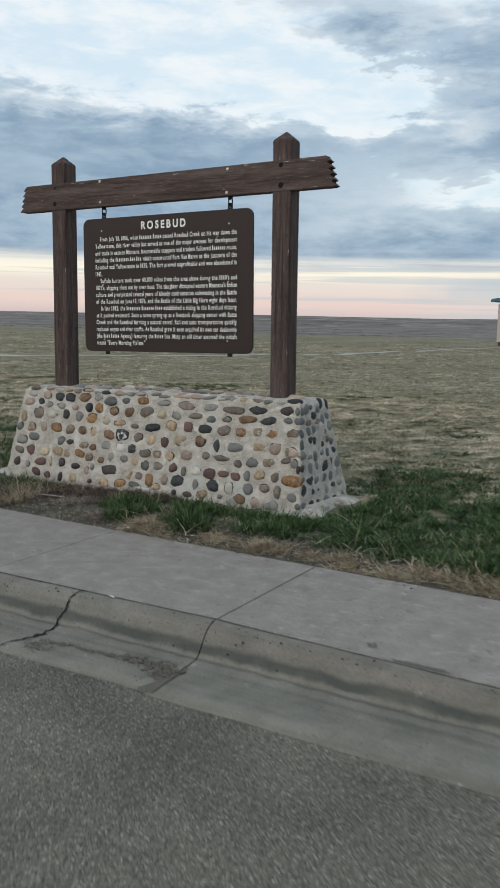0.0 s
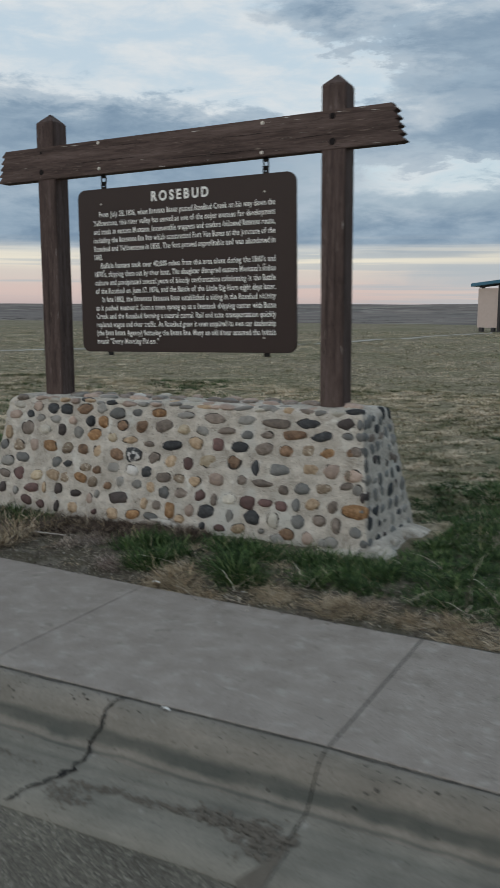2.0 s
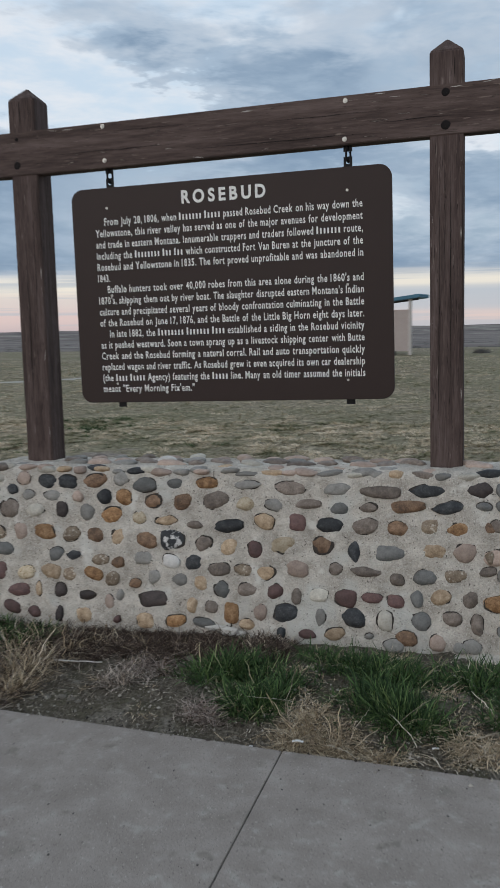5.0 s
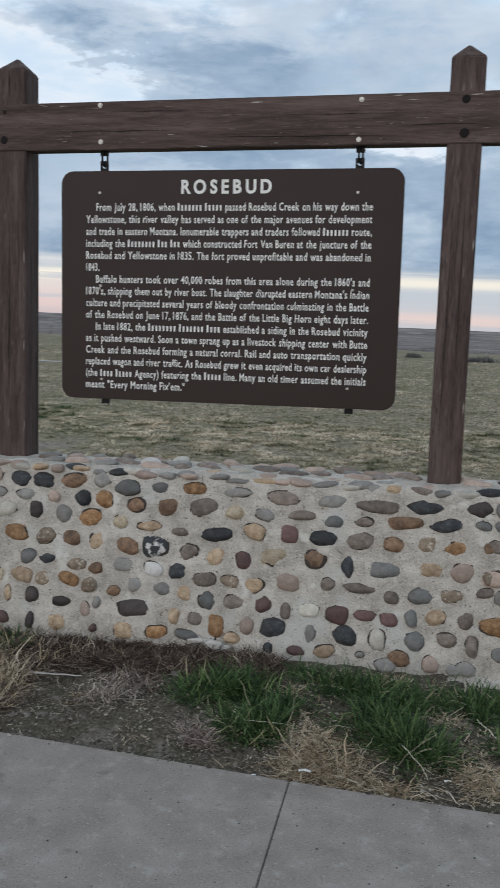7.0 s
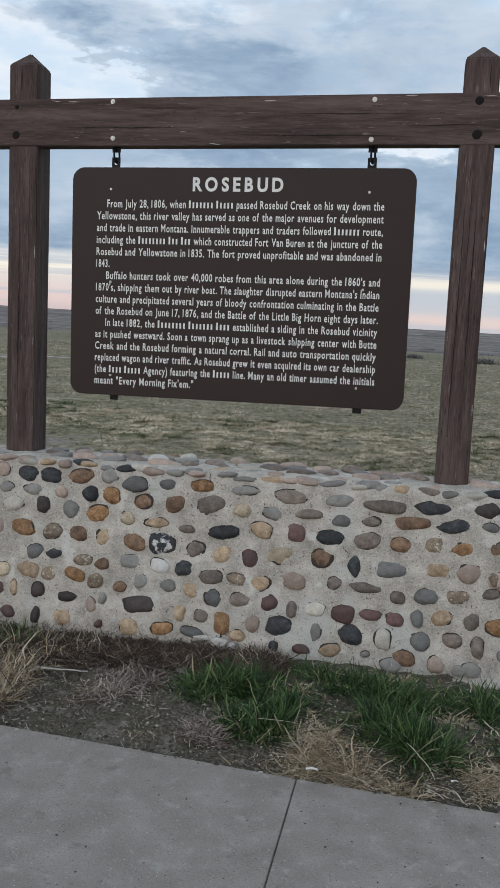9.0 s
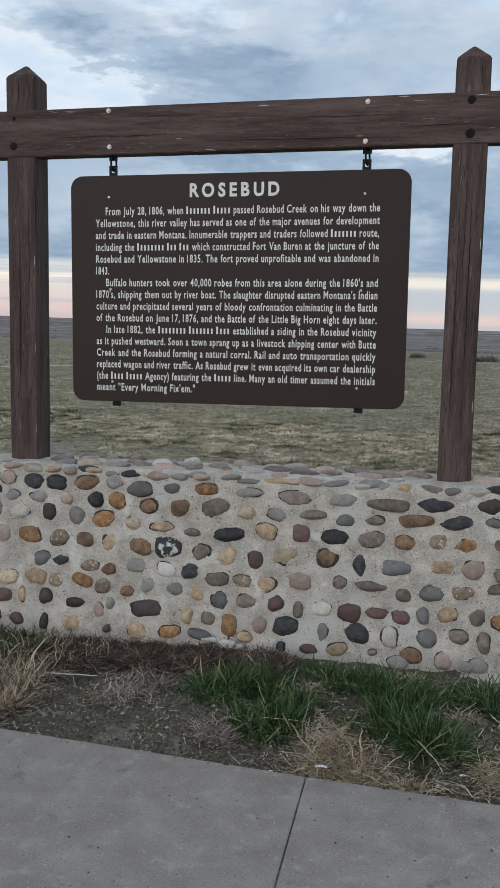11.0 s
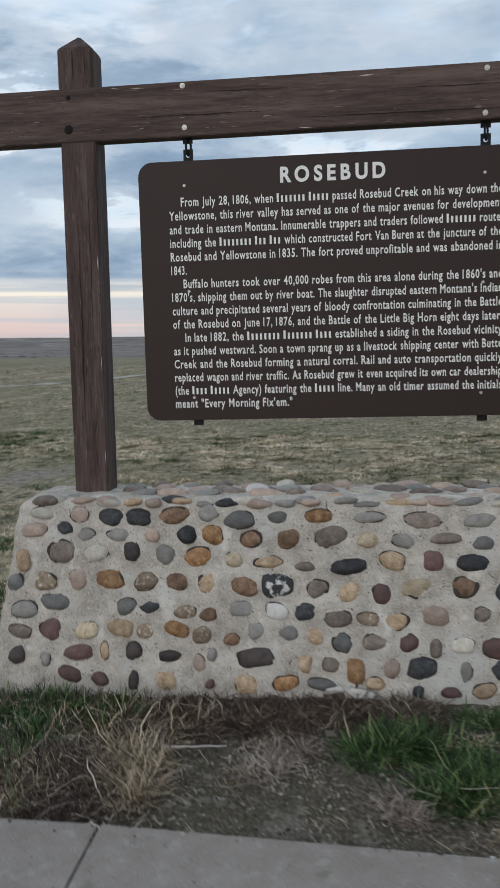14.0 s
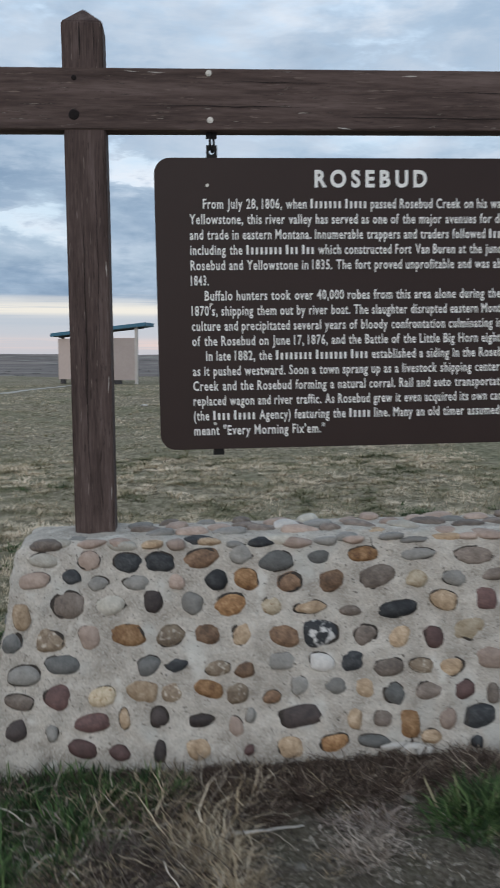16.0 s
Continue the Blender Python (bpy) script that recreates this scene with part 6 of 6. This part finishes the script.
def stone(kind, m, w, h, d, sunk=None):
    """One cobble; sunk: how far its middle lies behind the mortar, where a thin dark disc paints the shade of the
    shrinkage gap round it.
    """
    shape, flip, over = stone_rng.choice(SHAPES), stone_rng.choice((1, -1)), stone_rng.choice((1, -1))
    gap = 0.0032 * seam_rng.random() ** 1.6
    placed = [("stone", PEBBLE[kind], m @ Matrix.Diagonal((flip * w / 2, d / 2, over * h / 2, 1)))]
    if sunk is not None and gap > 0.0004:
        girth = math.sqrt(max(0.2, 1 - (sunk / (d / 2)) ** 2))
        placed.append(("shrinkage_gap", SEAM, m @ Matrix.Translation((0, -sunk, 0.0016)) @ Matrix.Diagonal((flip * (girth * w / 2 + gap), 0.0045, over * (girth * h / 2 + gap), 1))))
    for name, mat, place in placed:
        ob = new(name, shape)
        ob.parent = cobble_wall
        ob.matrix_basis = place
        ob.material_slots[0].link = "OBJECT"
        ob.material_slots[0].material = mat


def lay(course):
    for kind, x, z, w, h in course:
        x, z, w, h = x / 100, z / 100, w / 100, h / 100
        depth = max(0.05, 0.8 * min(w, h))
        proud = 0.013 + 0.010 * stone_rng.random()
        y = FRONT0 + BATTER * z - proud + depth / 2
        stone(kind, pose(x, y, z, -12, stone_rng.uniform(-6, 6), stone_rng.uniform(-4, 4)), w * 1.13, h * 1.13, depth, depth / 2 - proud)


lay([("c", -135, 86, 11, 6), ("p", -117, 85, 10, 8), ("k", -101, 84, 12, 8), ("k", -88, 84, 11, 8), ("b", -71, 85, 14, 8), ("g", -54, 86, 10, 8), ("s", -22, 84, 11, 7), ("o", -3, 85, 12, 6), ("g", 20, 84, 16, 5), ("n", 45, 83, 19, 8), ("k", 119, 83, 21, 7), ("d", 144, 84, 12, 8)])
lay([("p", -139, 78, 12, 6), ("k", -124, 79, 7, 6), ("g", -113, 76, 9, 6), ("g", -98, 76, 11, 6), ("p", -81, 76, 6, 6), ("k", -65, 76, 9, 8), ("o", -52, 76, 10, 9), ("s", -40, 83, 14, 9), ("b", -34, 74, 11, 9), ("b", -17, 74, 11, 9), ("n", 3, 75, 15, 10), ("y", 20, 74, 9, 7), ("g", 36, 74, 11, 7), ("n", 55, 75, 13, 5), ("g", 71, 83, 14, 7), ("n", 87, 74, 10, 5), ("n", 93, 82, 20, 6), ("b", 108, 75, 16, 6), ("k", 128, 75, 15, 6), ("s", 146, 76, 7, 4)])
lay([("t", -144, 64, 7, 10), ("n", -126, 68, 15, 12), ("c", -108, 67, 12, 8), ("d", -91, 68, 8, 9), ("g", -75, 67, 9, 9), ("o", -59, 66, 12, 9), ("y", -42, 65, 8, 8), ("t", -26, 64, 13, 5), ("t", 31, 65, 11, 8), ("m", 49, 65, 10, 9), ("k", 67, 64, 13, 8), ("s", 72, 73, 9, 6), ("q", 119, 65, 10, 8), ("b", 149, 65, 6, 6)])
lay([("p", -117, 55, 9, 10), ("o", -101, 55, 15, 10), ("n", -9, 62, 9, 4), ("k", 11, 62, 15, 7), ("n", 86, 64, 13, 9), ("b", 103, 64, 10, 7), ("o", 134, 64, 12, 8)])
lay([("s", -148, 54, 9, 9), ("q", -132, 54, 11, 9), ("s", -128, 45, 13, 7), ("q", -84, 54, 11, 9), ("b", -69, 54, 11, 10), ("t", -54, 54, 12, 13), ("b", -37, 53, 12, 10), ("z", -21, 53, 15, 11), ("n", -3, 52, 11, 9), ("t", 11, 51, 10, 9), ("m", 26, 50, 8, 9), ("y", 42, 52, 13, 11), ("b", 64, 53, 14, 12), ("k", 80, 51, 7, 11), ("s", 98, 51, 16, 8), ("t", 121, 53, 13, 9), ("p", 137, 53, 11, 10), ("q", 149, 51, 5, 6)])
lay([("g", -143, 41, 12, 8), ("s", -93, 43, 9, 8), ("k", -81, 43, 11, 6), ("q", -65, 41, 10, 6), ("b", -54, 40, 8, 6), ("g", -38, 43, 14, 7), ("w", -22, 42, 10, 8), ("k", -9, 42, 9, 9), ("n", 6, 39, 12, 7), ("q", 20, 39, 10, 6), ("t", 33, 38, 11, 8), ("p", 50, 41, 11, 9), ("n", 71, 42, 7, 6), ("n", 87, 41, 16, 5), ("n", 103, 38, 7, 6), ("s", 117, 40, 11, 8), ("q", 133, 41, 11, 6), ("n", 148, 44, 9, 5)])
lay([("n", -145, 31, 11, 6), ("m", -130, 32, 12, 10), ("y", -112, 32, 10, 8), ("t", -96, 33, 13, 9), ("q", -84, 32, 9, 8), ("o", -69, 33, 11, 7), ("q", -57, 31, 8, 8), ("b", -43, 29, 7, 5), ("g", -31, 33, 7, 7), ("g", -17, 32, 9, 7), ("t", -4, 31, 8, 8), ("s", 8, 28, 9, 9), ("n", 23, 29, 11, 8), ("m", 38, 29, 8, 8), ("n", 50, 27, 5, 8), ("c", 62, 28, 10, 7), ("m", 76, 27, 11, 9), ("m", 90, 28, 11, 5), ("m", 102, 27, 9, 7), ("s", 113, 29, 6, 8), ("t", 125, 30, 10, 8), ("n", 140, 30, 8, 9)])
lay([("d", -146, 20, 8, 8), ("g", -132, 19, 5, 7), ("m", -116, 22, 13, 7), ("t", -103, 23, 4, 8), ("d", -89, 23, 7, 8), ("d", -72, 21, 10, 5), ("p", -58, 18, 6, 8), ("g", -52, 22, 4, 6), ("d", -30, 21, 21, 9), ("t", -9, 19, 6, 8), ("n", 3, 19, 7, 6), ("p", 30, 18, 9, 10), ("k", 44, 18, 13, 10), ("g", 63, 17, 6, 10), ("k", 81, 17, 12, 10), ("c", 97, 17, 9, 11), ("s", 115, 18, 10, 9), ("n", 131, 20, 9, 7), ("n", 143, 18, 6, 10)])
lay([("m", -120, 12, 11, 7), ("m", -105, 10, 8, 6), ("d", -89, 10, 5, 8), ("t", -73, 10, 10, 9), ("m", -53, 9, 4, 4), ("t", -36, 9, 10, 8), ("o", -18, 10, 12, 7), ("s", -1, 10, 13, 5), ("o", 14, 16, 9, 11), ("t", 23, 11, 8, 6), ("k", 42, 8, 5, 5), ("m", 56, 8, 9, 5), ("t", 71, 9, 10, 6), ("g", 89, 9, 4, 3), ("g", 102, 5, 11, 7), ("b", 108, 9, 10, 8), ("p", 124, 8, 8, 8), ("g", 141, 7, 9, 7)])
lay([("o", 155, 28, 17, 9), ("p", 152, 51, 13, 9), ("g", 136, 6, 8, 5), ("n", 153, 66, 8, 7), ("g", 156, 42, 7, 8), ("s", 157, 15, 8, 7)])

# cracks in the mortar: down from the rim, and at the foot beside the broken chips
def face_y(z):
    return FRONT0 + BATTER * z - 0.006


part("crack", crack_bm([(0.010, face_y(0.915) + 0.012, 0.915), (0.016, face_y(0.88), 0.88), (0.012, face_y(0.85), 0.85), (0.030, face_y(0.835), 0.835)], 0.007, 61), SEAM, cobble_wall, "thin dark crack")
part("crack", crack_bm([(0.148, face_y(0.125), 0.125), (0.140, face_y(0.09), 0.09), (0.146, face_y(0.06), 0.06), (0.138, face_y(0.02), 0.02)], 0.012, 62), SEAM, cobble_wall, "thin dark crack")
part("crack", crack_bm([(0.735, face_y(0.615), 0.615), (0.745, face_y(0.595), 0.595), (0.775, face_y(0.575), 0.575)], 0.006, 63), SEAM, cobble_wall, "thin dark crack")

# flat cobbles bedded along the top
for k in range(64):
    x = -1.36 + 2.86 * (k + stone_rng.uniform(0.1, 0.9)) / 64
    y = -0.155 + 0.30 * ((k * 5) % 7) / 6 + stone_rng.uniform(-0.02, 0.02)
    if abs(x + 1.15) < 0.15 and y > -0.11 or abs(x - 1.25) < 0.15 and y > -0.11:
        continue
    w, d, h = stone_rng.uniform(0.09, 0.17), stone_rng.uniform(0.07, 0.10), stone_rng.uniform(0.04, 0.06)
    stone(stone_rng.choice("ppgptpgcnpgnk"), pose(x, y, 0.925 + (0.008 if y > -0.1 else -0.012), stone_rng.uniform(-6, 6), stone_rng.uniform(-5, 5), stone_rng.uniform(-20, 20)), w, h, d)
stone("w", pose(-0.33, -0.02, 0.945, 4, -6, 12), 0.115, 0.055, 0.08)

# rim of flat stones along the front edge
for k in range(23):
    x = -1.33 + 2.80 * (k + stone_rng.uniform(0.15, 0.85)) / 23
    w, d, h = stone_rng.uniform(0.08, 0.17), stone_rng.uniform(0.07, 0.10), stone_rng.uniform(0.035, 0.055)
    stone(stone_rng.choice("pgntngcgntsk"), pose(x, -0.165 + stone_rng.uniform(-0.02, 0.01), 0.905 + stone_rng.uniform(-0.008, 0.01), stone_rng.uniform(-16, -6), stone_rng.uniform(-6, 6), stone_rng.uniform(-12, 12)), w, h, d)

# the two ends: the one towards the field is packed with slate-coloured stones, its cool shade put into their colour
for side, count, across in ((1, 54, 6), (-1, 22, 4)):
    for k in range(count):
        row, col = divmod(k, across)
        z = 0.08 + (0.097 if side > 0 else 0.108) * row + stone_rng.uniform(-0.02, 0.02)
        x0, x1, y0, y1 = wall_section(z)
        y = y0 + (y1 - y0) * (col + 0.5 + stone_rng.uniform(-0.25, 0.25)) / across
        if z > 0.9:
            continue
        x = (x1 - end_skew(z) * (1 - (y - y0) / (y1 - y0)) if side > 0 else x0)
        w, h, d = stone_rng.uniform(0.06, 0.14), stone_rng.uniform(0.06, 0.13), stone_rng.uniform(0.05, 0.08)
        stone(stone_rng.choice("kgssnkskgds"), pose(x - side * (d / 2 - 0.009), y, z, 0, -side * 9, 90 + stone_rng.uniform(-8, 8)), w, h, d)
